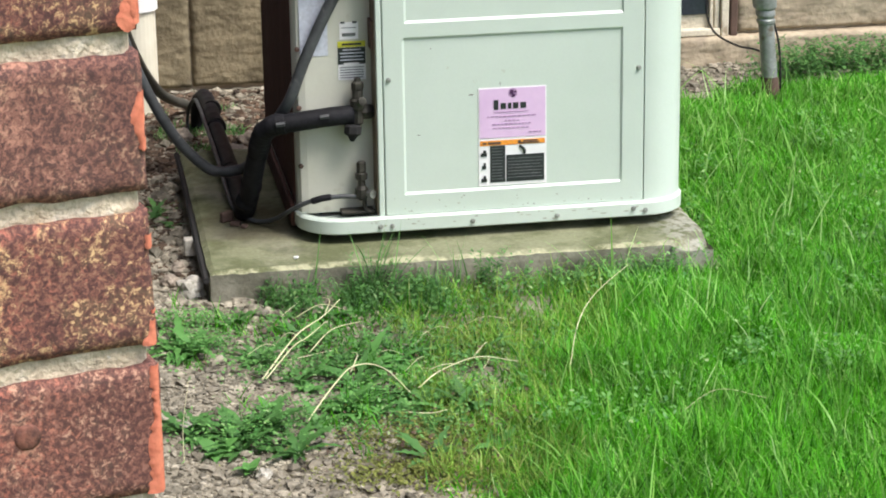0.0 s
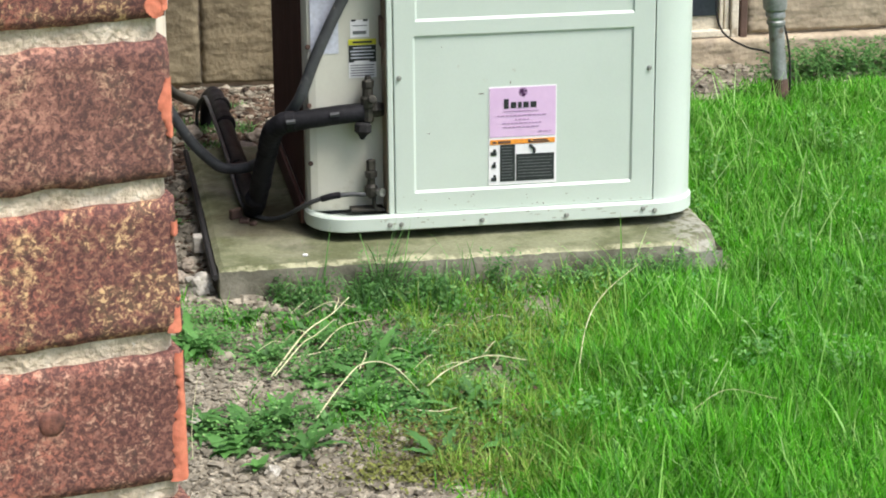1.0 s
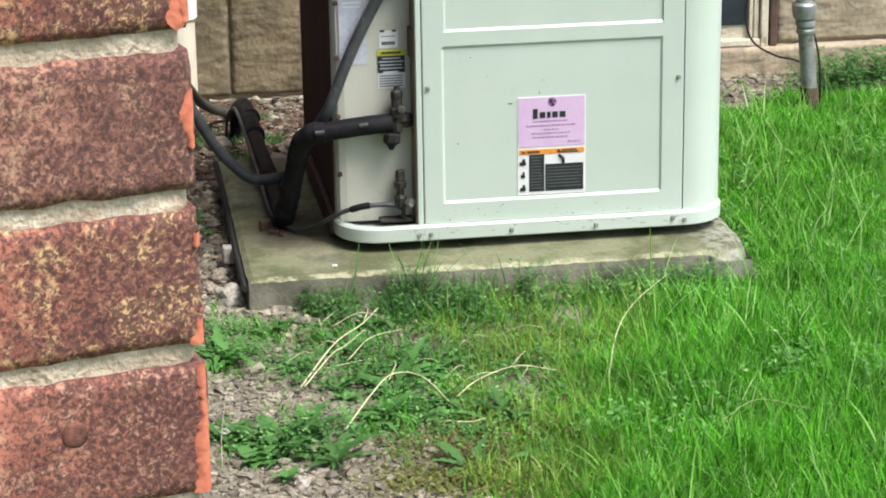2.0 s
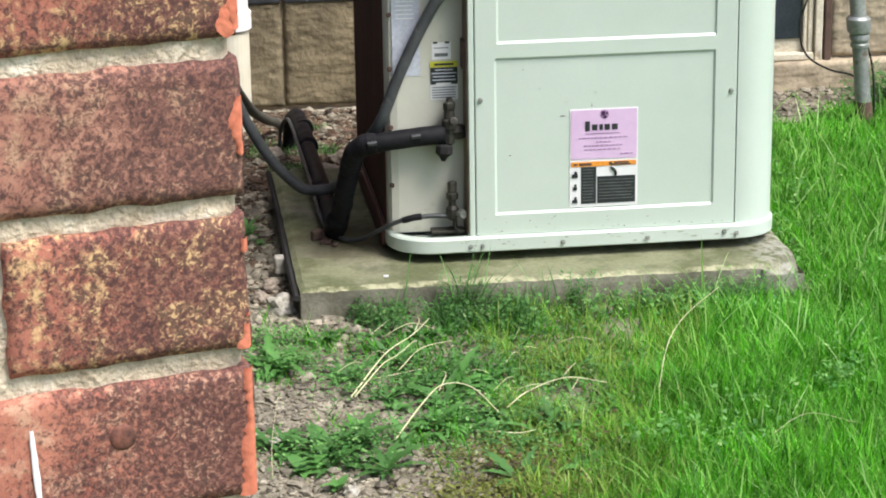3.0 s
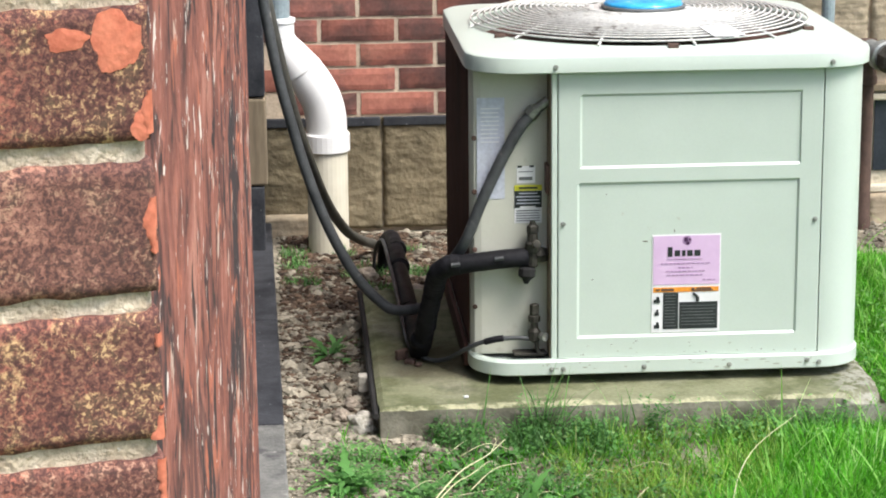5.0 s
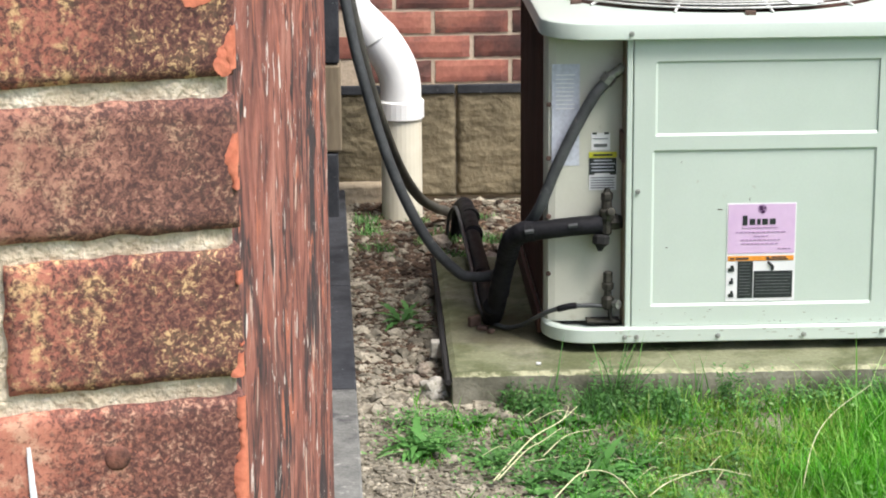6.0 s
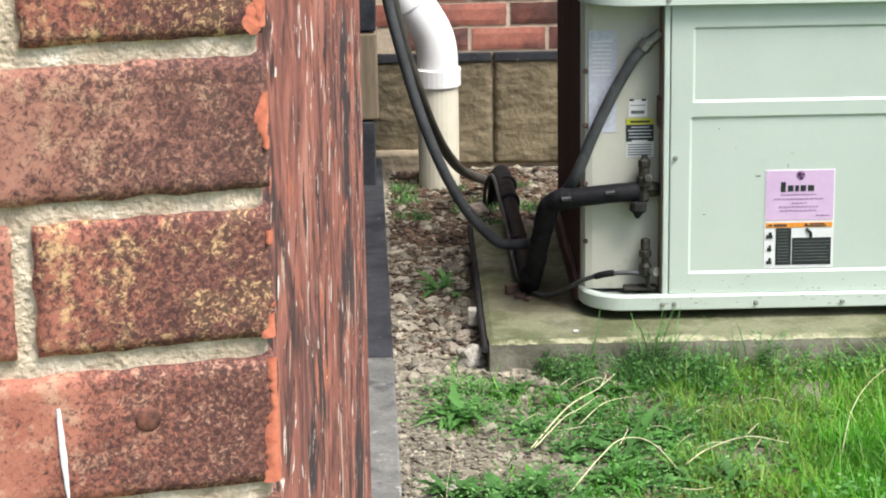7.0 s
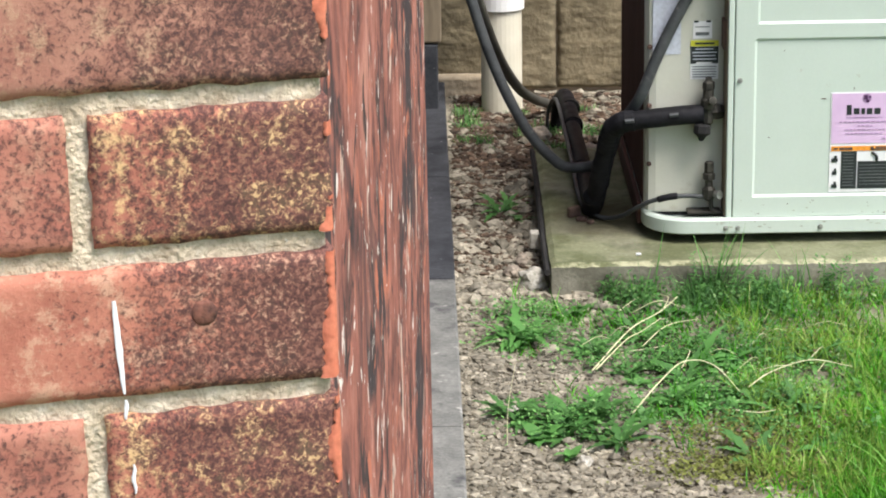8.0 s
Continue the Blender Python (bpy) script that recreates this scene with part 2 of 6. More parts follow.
def slab_surface():
    """Old concrete: olive moss film on top, a wet brown stain with painted unit shade under the pipes, pale worn front
    arris with painted edge light, grey sides.
    """
    m = bpy.data.materials.new("mossy_concrete")
    m.use_nodes = True
    n, l = m.node_tree.nodes, m.node_tree.links
    bs = n["Principled BSDF"]
    bs.inputs["Roughness"].default_value = 0.9
    bs.inputs["Specular IOR Level"].default_value = 0.3
    tc, geo = n.new("ShaderNodeTexCoord"), n.new("ShaderNodeNewGeometry")

    def nz(scale, detail=5.0, off=0.0):
        q, a = n.new("ShaderNodeTexNoise"), n.new("ShaderNodeVectorMath")
        a.inputs[1].default_value = (off, off * 0.7, off * 0.3)
        l.new(tc.outputs["Object"], a.inputs[0])
        l.new(a.outputs[0], q.inputs["Vector"])
        q.inputs["Scale"].default_value, q.inputs["Detail"].default_value, q.inputs["Roughness"].default_value = scale, detail, 0.62
        return q.outputs["Fac"]

    def op(kind, a, b):
        q = n.new("ShaderNodeMath")
        q.operation = kind
        for k, v in enumerate((a, b)):
            if isinstance(v, float):
                q.inputs[k].default_value = v
            else:
                l.new(v, q.inputs[k])
        return q.outputs[0]

    def span(v, a, b):
        q = n.new("ShaderNodeMapRange")
        q.interpolation_type = "SMOOTHSTEP"
        q.inputs["From Min"].default_value, q.inputs["From Max"].default_value = a, b
        l.new(v, q.inputs["Value"])
        return q.outputs["Result"]

    def mix(f, a, b):
        q = n.new("ShaderNodeMix")
        q.data_type = "RGBA"
        l.new(f, q.inputs["Factor"])
        for key, v in (("A", a), ("B", b)):
            if isinstance(v, tuple):
                q.inputs[key].default_value = (*v, 1)
            else:
                l.new(v, q.inputs[key])
        return q.outputs["Result"]

    at, up = n.new("ShaderNodeSeparateXYZ"), n.new("ShaderNodeSeparateXYZ")
    l.new(tc.outputs["Object"], at.inputs[0])
    l.new(geo.outputs["True Normal"], up.inputs[0])
    top = span(up.outputs["Z"], 0.5, 0.85)
    mid, blot, fine = nz(9), nz(3.2, 4.0, 2.0), nz(130, 4.0)
    col = mix(span(mid, 0.35, 0.65), (0.12, 0.115, 0.085), (0.25, 0.24, 0.185))
    col = mix(op("MULTIPLY", span(nz(26, 5.0, 4.0), 0.58, 0.68), 0.7), col, (0.09, 0.085, 0.055))
    moss = op("MULTIPLY", op("MULTIPLY", span(blot, 0.28, 0.5), top), 0.92)
    col = mix(moss, col, mix(span(mid, 0.4, 0.62), (0.1, 0.112, 0.05), (0.19, 0.2, 0.115)))
    # wet stain at the pipe foot, darkened further for the unit's shade
    away = n.new("ShaderNodeVectorMath")
    away.operation = "DISTANCE"
    l.new(tc.outputs["Object"], away.inputs[0])
    away.inputs[1].default_value = (-0.24, 0.18, 0.05)
    stain_shade = span(op("ADD", away.outputs["Value"], op("MULTIPLY", nz(11, 4.0, 7.0), 0.22)), 0.34, 0.16)
    col = mix(op("MULTIPLY", stain_shade, 0.75), col, (0.075, 0.066, 0.036))
    # front edge wear, paled further for the light that catches it
    front = op("ADD", at.outputs["Y"], op("MULTIPLY", nz(14, 5.0, 3.0), 0.09))
    worn = op("MULTIPLY", op("MULTIPLY", span(front, -0.068, -0.088), span(nz(30, 5.0, 9.0), 0.4, 0.56)), top)
    col = mix(op("MULTIPLY", worn, 0.8), col, (0.4, 0.39, 0.25))
    corner = op("MULTIPLY", span(at.outputs["X"], 0.5, 0.6), span(nz(40, 4.0, 1.0), 0.42, 0.56))
    col = mix(op("MULTIPLY", corner, 0.8), col, (0.31, 0.31, 0.26))
    grain = n.new("ShaderNodeHueSaturation")
    shade = n.new("ShaderNodeMapRange")
    shade.inputs["From Min"].default_value, shade.inputs["From Max"].default_value = 0.3, 0.7
    shade.inputs["To Min"].default_value, shade.inputs["To Max"].default_value = 0.82, 1.16
    l.new(fine, shade.inputs["Value"])
    l.new(col, grain.inputs["Color"])
    l.new(shade.outputs["Result"], grain.inputs["Value"])
    l.new(grain.outputs["Color"], bs.inputs["Base Color"])
    bp = n.new("ShaderNodeBump")
    bp.inputs["Strength"].default_value, bp.inputs["Distance"].default_value = 0.55, 0.003
    l.new(op("ADD", fine, mid), bp.inputs["Height"])
    l.new(bp.outputs["Normal"], bs.inputs["Normal"])
    return m


M_CONC = slab_surface()
M_SOIL = mat("dry_soil", [(0.3, (0.088, 0.076, 0.054)), (0.5, (0.215, 0.19, 0.14)), (0.72, (0.395, 0.36, 0.28))], scale=9, rough=1.0, bump=0.9, grain=110, dist=0.006,
             spots=[(50, 0.6, 0.7, (0.36, 0.325, 0.24)), (35, 0.6, 0.7, (0.06, 0.045, 0.03))])
M_PEBBLE = mat("pebble", [(0.3, (0.1, 0.087, 0.063)), (0.7, (0.33, 0.298, 0.23))], scale=30, rough=0.95, bump=0.4, island=0.45)
M_LITTER = mat("dark_leaf_litter", [(0.3, (0.03, 0.02, 0.014)), (0.7, (0.13, 0.085, 0.055))], scale=30, rough=0.95, bump=0.3, island=0.5)
M_BROWNROCK = mat("brown_stone", [(0.3, (0.16, 0.13, 0.1)), (0.7, (0.34, 0.29, 0.23))], scale=40, rough=0.95, bump=0.6, grain=160)
M_ROCK = mat("pale_rock", [(0.3, (0.25, 0.235, 0.195)), (0.7, (0.47, 0.445, 0.385))], scale=40, rough=0.95, bump=0.7, grain=160, spots=[(60, 0.6, 0.7, (0.2, 0.2, 0.15))])
M_PAINT = mat("grey_green_enamel", fleck=0.12, cols=[(0.3, (0.475, 0.55, 0.485)), (0.7, (0.53, 0.605, 0.54))], scale=3, rough=0.36, bump=0.0, grain=200, spec=0.5,
              spots=[(26, 0.72, 0.78, (0.42, 0.43, 0.36))])
M_PLATE = mat("cream_plate", fleck=0.12, cols=[(0.3, (0.46, 0.46, 0.385)), (0.7, (0.55, 0.555, 0.475))], scale=4, rough=0.5, bump=0.05, spots=[(12, 0.64, 0.76, (0.33, 0.3, 0.22))])
M_GRIME = mat("faint_grime", [(0.3, (0.3, 0.32, 0.25)), (0.7, (0.4, 0.43, 0.36))], scale=40, rough=0.7, bump=0.0)
# dirty tan with the recess's inner shadow put into the colour
M_FLANGE = mat("stained_shaded_metal", [(0.3, (0.13, 0.095, 0.06)), (0.7, (0.3, 0.24, 0.165))], scale=9, stretch=(1, 1, 0.3), rough=0.7, bump=0.1, spots=[(14, 0.58, 0.7, (0.09, 0.06, 0.04))])
M_COIL = mat("rust_brown_coil", [(0.3, (0.05, 0.023, 0.017)), (0.7, (0.11, 0.05, 0.036))], scale=9, stretch=(1, 1, 0.3), rough=0.75, bump=0.4, grain=90)
M_STEEL = mat("dull_steel", [(0.3, (0.16, 0.16, 0.15)), (0.7, (0.34, 0.34, 0.32))], scale=30, rough=0.45, metal=0.85, bump=0.1)
M_SCREW = mat("grey_screw", [(0.3, (0.2, 0.21, 0.19)), (0.7, (0.4, 0.42, 0.38))], scale=30, rough=0.5, metal=0.4, bump=0.1)
M_WIRE = mat("pale_wire", [(0.3, (0.5, 0.5, 0.47)), (0.7, (0.66, 0.66, 0.62))], scale=30, rough=0.45, bump=0.05, spots=[(22, 0.6, 0.7, (0.12, 0.1, 0.08))])
M_BLACK = mat("black_foam", [(0.3, (0.006, 0.006, 0.007)), (0.7, (0.018, 0.018, 0.021))], scale=30, spec=0.12, rough=0.6, bump=0.5, grain=140)
M_DARK = mat("dark_void", [(0.3, (0.008, 0.008, 0.008)), (0.7, (0.02, 0.019, 0.018))], scale=10, rough=0.9, bump=0.0)
M_CONDUIT = mat("grey_conduit", [(0.3, (0.035, 0.038, 0.04)), (0.7, (0.075, 0.08, 0.082))], scale=20, rough=0.55, bump=0.15, spots=[(30, 0.62, 0.74, (0.2, 0.19, 0.17))])
M_HOSE = mat("olive_grey_hose", [(0.3, (0.05, 0.05, 0.042)), (0.7, (0.1, 0.097, 0.08))], scale=20, rough=0.6, bump=0.15)
M_PVC = mat("white_pvc", fleck=0.12, cols=[(0.3, (0.8, 0.8, 0.78)), (0.7, (0.86, 0.86, 0.84))], scale=6, rough=0.4, bump=0.03, spots=[(16, 0.66, 0.78, (0.5, 0.47, 0.4))])
M_PVC_OLD = mat("cream_pvc", fleck=0.12, cols=[(0.3, (0.64, 0.6, 0.47)), (0.7, (0.78, 0.74, 0.61))], scale=6, rough=0.5, bump=0.05, spots=[(14, 0.62, 0.78, (0.42, 0.34, 0.22))])
M_BLUEPIPE = mat("blue_grey_pipe", [(0.3, (0.22, 0.28, 0.3)), (0.7, (0.32, 0.38, 0.4))], scale=10, rough=0.5, bump=0.05)
M_GALV = mat("galvanised_pipe", [(0.3, (0.2, 0.21, 0.2)), (0.7, (0.36, 0.38, 0.37))], scale=18, rough=0.5, metal=0.5, bump=0.2, spots=[(20, 0.6, 0.7, (0.16, 0.13, 0.1))])
M_RUST = mat("rusty_iron", [(0.3, (0.055, 0.034, 0.026)), (0.7, (0.13, 0.08, 0.06))], scale=14, rough=0.85, bump=0.4)
M_BRASS = mat("tarnished_brass", [(0.3, (0.018, 0.017, 0.014)), (0.7, (0.08, 0.075, 0.06))], scale=60, rough=0.65, metal=0.4, bump=0.3)
M_WHITE = mat("white_print", fleck=0.12, cols=[(0.3, (0.72, 0.72, 0.72)), (0.7, (0.8, 0.8, 0.8))], scale=20, rough=0.45, bump=0.0)
M_PINK = mat("lilac_print", fleck=0.12, cols=[(0.3, (0.6, 0.42, 0.62)), (0.7, (0.66, 0.48, 0.67))], scale=20, rough=0.45, bump=0.0)
M_INK = mat("black_ink", [(0.3, (0.015, 0.02, 0.02)), (0.7, (0.03, 0.035, 0.035))], scale=20, rough=0.5, bump=0.0)
M_GREYINK = mat("grey_ink", [(0.3, (0.09, 0.1, 0.1)), (0.7, (0.15, 0.16, 0.16))], scale=20, rough=0.5, bump=0.0)
M_PURPLE = mat("purple_ink", [(0.3, (0.05, 0.015, 0.06)), (0.7, (0.09, 0.03, 0.1))], scale=20, rough=0.5, bump=0.0)
M_FAINT = mat("faint_purple_ink", [(0.3, (0.34, 0.2, 0.36)), (0.7, (0.4, 0.26, 0.42))], scale=20, rough=0.5, bump=0.0)
M_ORINK = mat("orange_print", [(0.3, (0.75, 0.27, 0.03)), (0.7, (0.8, 0.33, 0.05))], scale=20, rough=0.5, bump=0.0)
M_YELLOW = mat("yellow_print", [(0.3, (0.5, 0.5, 0.03)), (0.7, (0.6, 0.58, 0.06))], scale=20, rough=0.5, bump=0.0)
M_PALEINK = mat("pale_blue_print", [(0.3, (0.45, 0.48, 0.55)), (0.7, (0.55, 0.58, 0.64))], scale=20, rough=0.5, bump=0.0)
M_BLUE = mat("blue_badge", [(0.3, (0.02, 0.25, 0.55)), (0.6, (0.05, 0.4, 0.7)), (0.75, (0.5, 0.65, 0.75))], scale=18, rough=0.3, bump=0.0)
M_GLASS = mat("dark_pane", [(0.3, (0.03, 0.035, 0.045)), (0.7, (0.06, 0.07, 0.085))], scale=4, rough=0.15, bump=0.0)
M_CREAM = mat("cream_painted_frame", [(0.3, (0.5, 0.45, 0.34)), (0.7, (0.66, 0.6, 0.48))], scale=14, rough=0.8, bump=0.3, spots=[(20, 0.62, 0.72, (0.3, 0.24, 0.17))])
M_STRAW = mat("dry_straw", [(0.3, (0.48, 0.46, 0.25)), (0.7, (0.68, 0.66, 0.43))], scale=30, rough=0.7, bump=0.1)
M_GRASS = leafy("grass_blades", (0.013, 0.105, 0.005), (0.115, 0.44, 0.02), (0.42, 0.7, 0.16), rough=0.5, through_light=0.45)
M_FINEGRASS = leafy("fine_grass", (0.1, 0.3, 0.03), (0.245, 0.52, 0.1), (0.62, 0.8, 0.4), rough=0.45, through_light=0.45)
M_WEED = leafy("weed_leaves", (0.035, 0.115, 0.03), (0.115, 0.27, 0.07), (0.26, 0.4, 0.15), rough=0.5)
M_WEED_PALE = leafy("pale_weed_leaves", (0.06, 0.21, 0.045), (0.17, 0.38, 0.1), (0.36, 0.5, 0.22), rough=0.5)
M_YELLOWGRASS = leafy("yellow_green_grass", (0.1, 0.22, 0.03), (0.26, 0.44, 0.07), (0.5, 0.56, 0.22), rough=0.5, through_light=0.4)
M_TURF = mat("turf_thatch", [(0.3, (0.03, 0.055, 0.014)), (0.5, (0.06, 0.13, 0.025)), (0.7, (0.11, 0.2, 0.05))], scale=7, rough=1.0, bump=0.8, grain=140, dist=0.008, spots=[(30, 0.6, 0.7, (0.1, 0.085, 0.05))])
M_MOSS = leafy("yellow_moss", (0.11, 0.125, 0.03), (0.21, 0.24, 0.06), (0.33, 0.33, 0.1), rough=0.8)


# ---- shape helpers ----
def link(name, bm, material, smooth=False):
    me = bpy.data.meshes.new(name)
    bmesh.ops.recalc_face_normals(bm, faces=bm.faces)
    bm.to_mesh(me)
    bm.free()
    if smooth:
        for p in me.polygons:
            p.use_smooth = True
        if smooth == "edges":
            me.set_sharp_from_angle(angle=radians(32))
    me.materials.append(material)
    return new(name, me)


def part(name, bm, material, parent, label="", smooth=False):
    ob = link(name, bm, material, smooth)
    ob.parent = parent
    if parent is not None:
        ob.matrix_parent_inverse = parent.matrix_basis.inverted()
    if label:
        ob["label"] = label
    return ob


def thing(name, x, y, z, label, category, group=""):
    ob = new(name)
    ob.empty_display_size = 0.05
    ob.matrix_basis = pose(x, y, z)
    return tagged(ob, label, category, group)


def box(x0, x1, y0, y1, z0, z1, bevel=0.0, seg=2, bm=None):
    bm = bm or bmesh.new()
    own = bmesh.new()
    bmesh.ops.create_cube(own, size=1)
    for v in own.verts:
        v.co = ((x0 + x1) / 2 + v.co.x * (x1 - x0), (y0 + y1) / 2 + v.co.y * (y1 - y0), (z0 + z1) / 2 + v.co.z * (z1 - z0))
    if bevel > 0:
        bmesh.ops.bevel(own, geom=own.edges[:], offset=bevel, segments=seg, affect="EDGES", profile=0.5)
    tmp = bpy.data.meshes.new("tmp")
    own.to_mesh(tmp)
    own.free()
    bm.from_mesh(tmp)
    bpy.data.meshes.remove(tmp)
    return bm


def smooth_path(pts, steps=8):
    """Catmull-Rom through the given places."""
    p = [Vector(q) for q in pts]
    p = [p[0] * 2 - p[1]] + p + [p[-1] * 2 - p[-2]]
    out = []
    for i in range(1, len(p) - 2):
        for s in range(steps):
            t = s / steps
            a, b, c, d = p[i - 1], p[i], p[i + 1], p[i + 2]
            out.append(0.5 * (2 * b + (c - a) * t + (2 * a - 5 * b + 4 * c - d) * t * t + (3 * b - a - 3 * c + d) * t ** 3))
    out.append(p[-2])
    return out


def tube(pts, radius, sides=12, steps=8, taper=None, bm=None):
    """A round tube along a smooth path."""
    bm = bm or bmesh.new()
    path = smooth_path(pts, steps) if steps > 1 else [Vector(q) for q in pts]
    rings, up = [], Vector((0.13, 0.21, 0.97))
    for i, c in enumerate(path):
        d = (path[min(i + 1, len(path) - 1)] - path[max(i - 1, 0)]).normalized()
        side = d.cross(up)
        if side.length < 1e-4:
            side = d.cross(Vector((1, 0, 0)))
        side.normalize()
        up = side.cross(d).normalized()
        r = radius * (1 if taper is None else 1 + (taper - 1) * i / (len(path) - 1))
        rings.append([bm.verts.new(c + r * (math.cos(a) * side + math.sin(a) * up)) for a in [2 * math.pi * k / sides for k in range(sides)]])
    for a, b in zip(rings, rings[1:]):
        for k in range(sides):
            bm.faces.new((a[k], a[(k + 1) % sides], b[(k + 1) % sides], b[k]))
    bm.faces.new(rings[0][::-1])
    bm.faces.new(rings[-1])
    return bm


def lathe(profile, cx, cy, cz=0.0, sides=24, bm=None):
    """Turns a profile of (radius, height) about an upright axis."""
    bm = bm or bmesh.new()
    rings = [[bm.verts.new((cx + r * math.cos(2 * math.pi * k / sides), cy + r * math.sin(2 * math.pi * k / sides), cz + z)) for k in range(sides)] for r, z in profile]
    for a, b in zip(rings, rings[1:]):
        for k in range(sides):
            bm.faces.new((a[k], a[(k + 1) % sides], b[(k + 1) % sides], b[k]))
    bm.faces.new(rings[0][::-1])
    bm.faces.new(rings[-1])
    return bm


def rrect(x0, x1, y0, y1, r, n=8):
    """The outline of a rectangle with round corners, counter-clockwise."""
    out = []
    for cx, cy, a0 in ((x1 - r, y1 - r, 0), (x0 + r, y1 - r, 90), (x0 + r, y0 + r, 180), (x1 - r, y0 + r, 270)):
        for k in range(n + 1):
            a = radians(a0 + 90 * k / n)
            out.append((cx + r * math.cos(a), cy + r * math.sin(a)))
    return out


def prism(layers, bm=None, caps=(True, True)):
    """Joins outlines of equal length at rising heights: layers is a list of (outline, z)."""
    bm = bm or bmesh.new()
    rings = [[bm.verts.new((x, y, z)) for x, y in o] for o, z in layers]
    n = len(rings[0])
    for a, b in zip(rings, rings[1:]):
        for k in range(n):
            bm.faces.new((a[k], a[(k + 1) % n], b[(k + 1) % n], b[k]))
    if caps[0]:
        bm.faces.new(rings[0][::-1])
    if caps[1]:
        bm.faces.new(rings[-1])
    return bm


def brick_block(w, h, d, nx, nz, seed, rough=0.0012, ragged=0.0012, r=0.004):
    """A brick whose front looks along -y, its near lower corner at the origin; edges worn and uneven."""
    bm = bmesh.new()
    rows = []
    for j in range(nz + 1):
        row = []
        for i in range(nx + 1):
            u, v = w * i / nx, h * j / nz
            e = min(u, w - u, v, h - v)
            wob = noise.noise((u * 60 + seed * 3.1, v * 60, seed * 1.7))
            wob2 = noise.noise((u * 170 + seed, v * 170, seed * 0.7))
            y = rough * wob + rough * 0.6 * wob2
            rr = r * (1 + 0.5 * wob)
            if e < rr:
                y += rr - math.sqrt(max(rr * rr - (rr - e) ** 2, 0))
            du = dv = 0.0
            if i in (0, nx):
                du = ragged * noise.noise((seed * 9.1, v * 90, i))
            if j in (0, nz):
                dv = ragged * noise.noise((u * 70, seed * 5.3, j))
            row.append(bm.verts.new((u + du, y, v + dv)))
        rows.append(row)
    for j in range(nz):
        for i in range(nx):
            bm.faces.new((rows[j][i], rows[j][i + 1], rows[j + 1][i + 1], rows[j + 1][i]))
    rim = rows[0][:] + [rows[j][nx] for j in range(1, nz + 1)] + rows[nz][-2::-1] + [rows[j][0] for j in range(nz - 1, 0, -1)]
    back = [bm.verts.new((q.co.x, d, q.co.z)) for q in rim]
    n = len(rim)
    for k in range(n):
        bm.faces.new((rim[k], back[k], back[(k + 1) % n], rim[(k + 1) % n]))
    bm.faces.new(back)
    return bm


# ---- ground ----
def ground_z(x, y):
    near = 1.0 / (1.0 + max(abs(x - 0.3) - 2.0, abs(y) - 3.0, 0.0))
    return near * (0.012 * noise.noise((x * 2.3, y * 2.3, 0.4)) + 0.008 * noise.noise((x * 11, y * 11, 2.0)) + 0.005 * noise.noise((x * 36, y * 36, 5.0))) - 0.012


def on_slab(x, y, pad=0.0):
    return -0.392 - pad < x < 0.64 + pad and -0.142 - pad < y < 0.81 + pad


def lawn_amount(x, y):
    """How dense the lawn stands at a place, 0 to 1."""
    if on_slab(x, y):
        return 0.0
    if y > -0.14:
        d = (x - 0.63) / 0.1
        back_ = (1.3 + 0.16 * min(1, max(0, (x - 1.02) / 0.12)) + 0.1 * noise.noise((x * 4, 1, 1)) - y) / 0.2
        return max(0.0, min(1.0, d, back_))
    edge = 0.36 + 0.42 * y if y > -0.75 else 0.045 + 0.25 * (y + 0.75)
    edge += 0.07 * noise.noise((y * 7, x * 5, 3)) - 0.02
    return max(0.0, min(1.0, (x - edge) / 0.22)) ** 1.3


gx = np.concatenate([[-400, -120, -40, -14, -6], np.arange(-3.2, -0.75, 0.15), np.arange(-0.7, 1.9, 0.013), [2.2, 2.8, 4, 7, 15, 40, 120, 400]])
gy = np.concatenate([[-400, -120, -40, -14], np.arange(-8, -1.55, 0.15), np.arange(-1.5, 1.75, 0.013), [2.2, 3, 5, 10, 30, 100, 400]])
verts = [(float(x), float(y), ground_z(x, y)) for y in gy for x in gx]
nx = len(gx)
faces = [(j * nx + i, j * nx + i + 1, (j + 1) * nx + i + 1, (j + 1) * nx + i) for j in range(len(gy) - 1) for i in range(nx - 1)]
me = bpy.data.meshes.new("ground")
me.from_pydata(verts, [], faces)
for p in me.polygons:
    p.use_smooth = True
me.materials.append(M_SOIL)
me.materials.append(M_TURF)
for p in me.polygons:
    x, y = p.center.x, p.center.y
    if lawn_amount(x, y) > 0.35:
        p.material_index = 1
tagged(new("ground", me), "dry crumbly brown garden soil turning into green lawn", "ground", kind="structure")


# ---- near brick corner of the house ----
WALL_Y, CORNER_X, COURSE, JOINT = -3.445, -0.598, 0.0678, 0.0092
wall = link("wall_south", box(-4.0, -0.6075, WALL_Y + 0.008, -3.2, -0.05, 3.0), M_MORTAR)
tagged(wall, "weathered red brick house wall with sandy mortar joints", "wall", kind="structure")
# the bed of mortar between the near bricks
mb = bmesh.new()
mx_, mz_ = np.arange(-1.02, -0.5995, 0.004), np.arange(0.79, 1.65, 0.004)
mv = [[mb.verts.new((x, WALL_Y + 0.0048 + 0.0022 * noise.noise((x * 70, z * 70, 1)) + 0.0012 * noise.noise((x * 240, z * 240, 3)) + (0.006 if x > -0.602 else 0), z)) for x in mx_] for z in mz_]
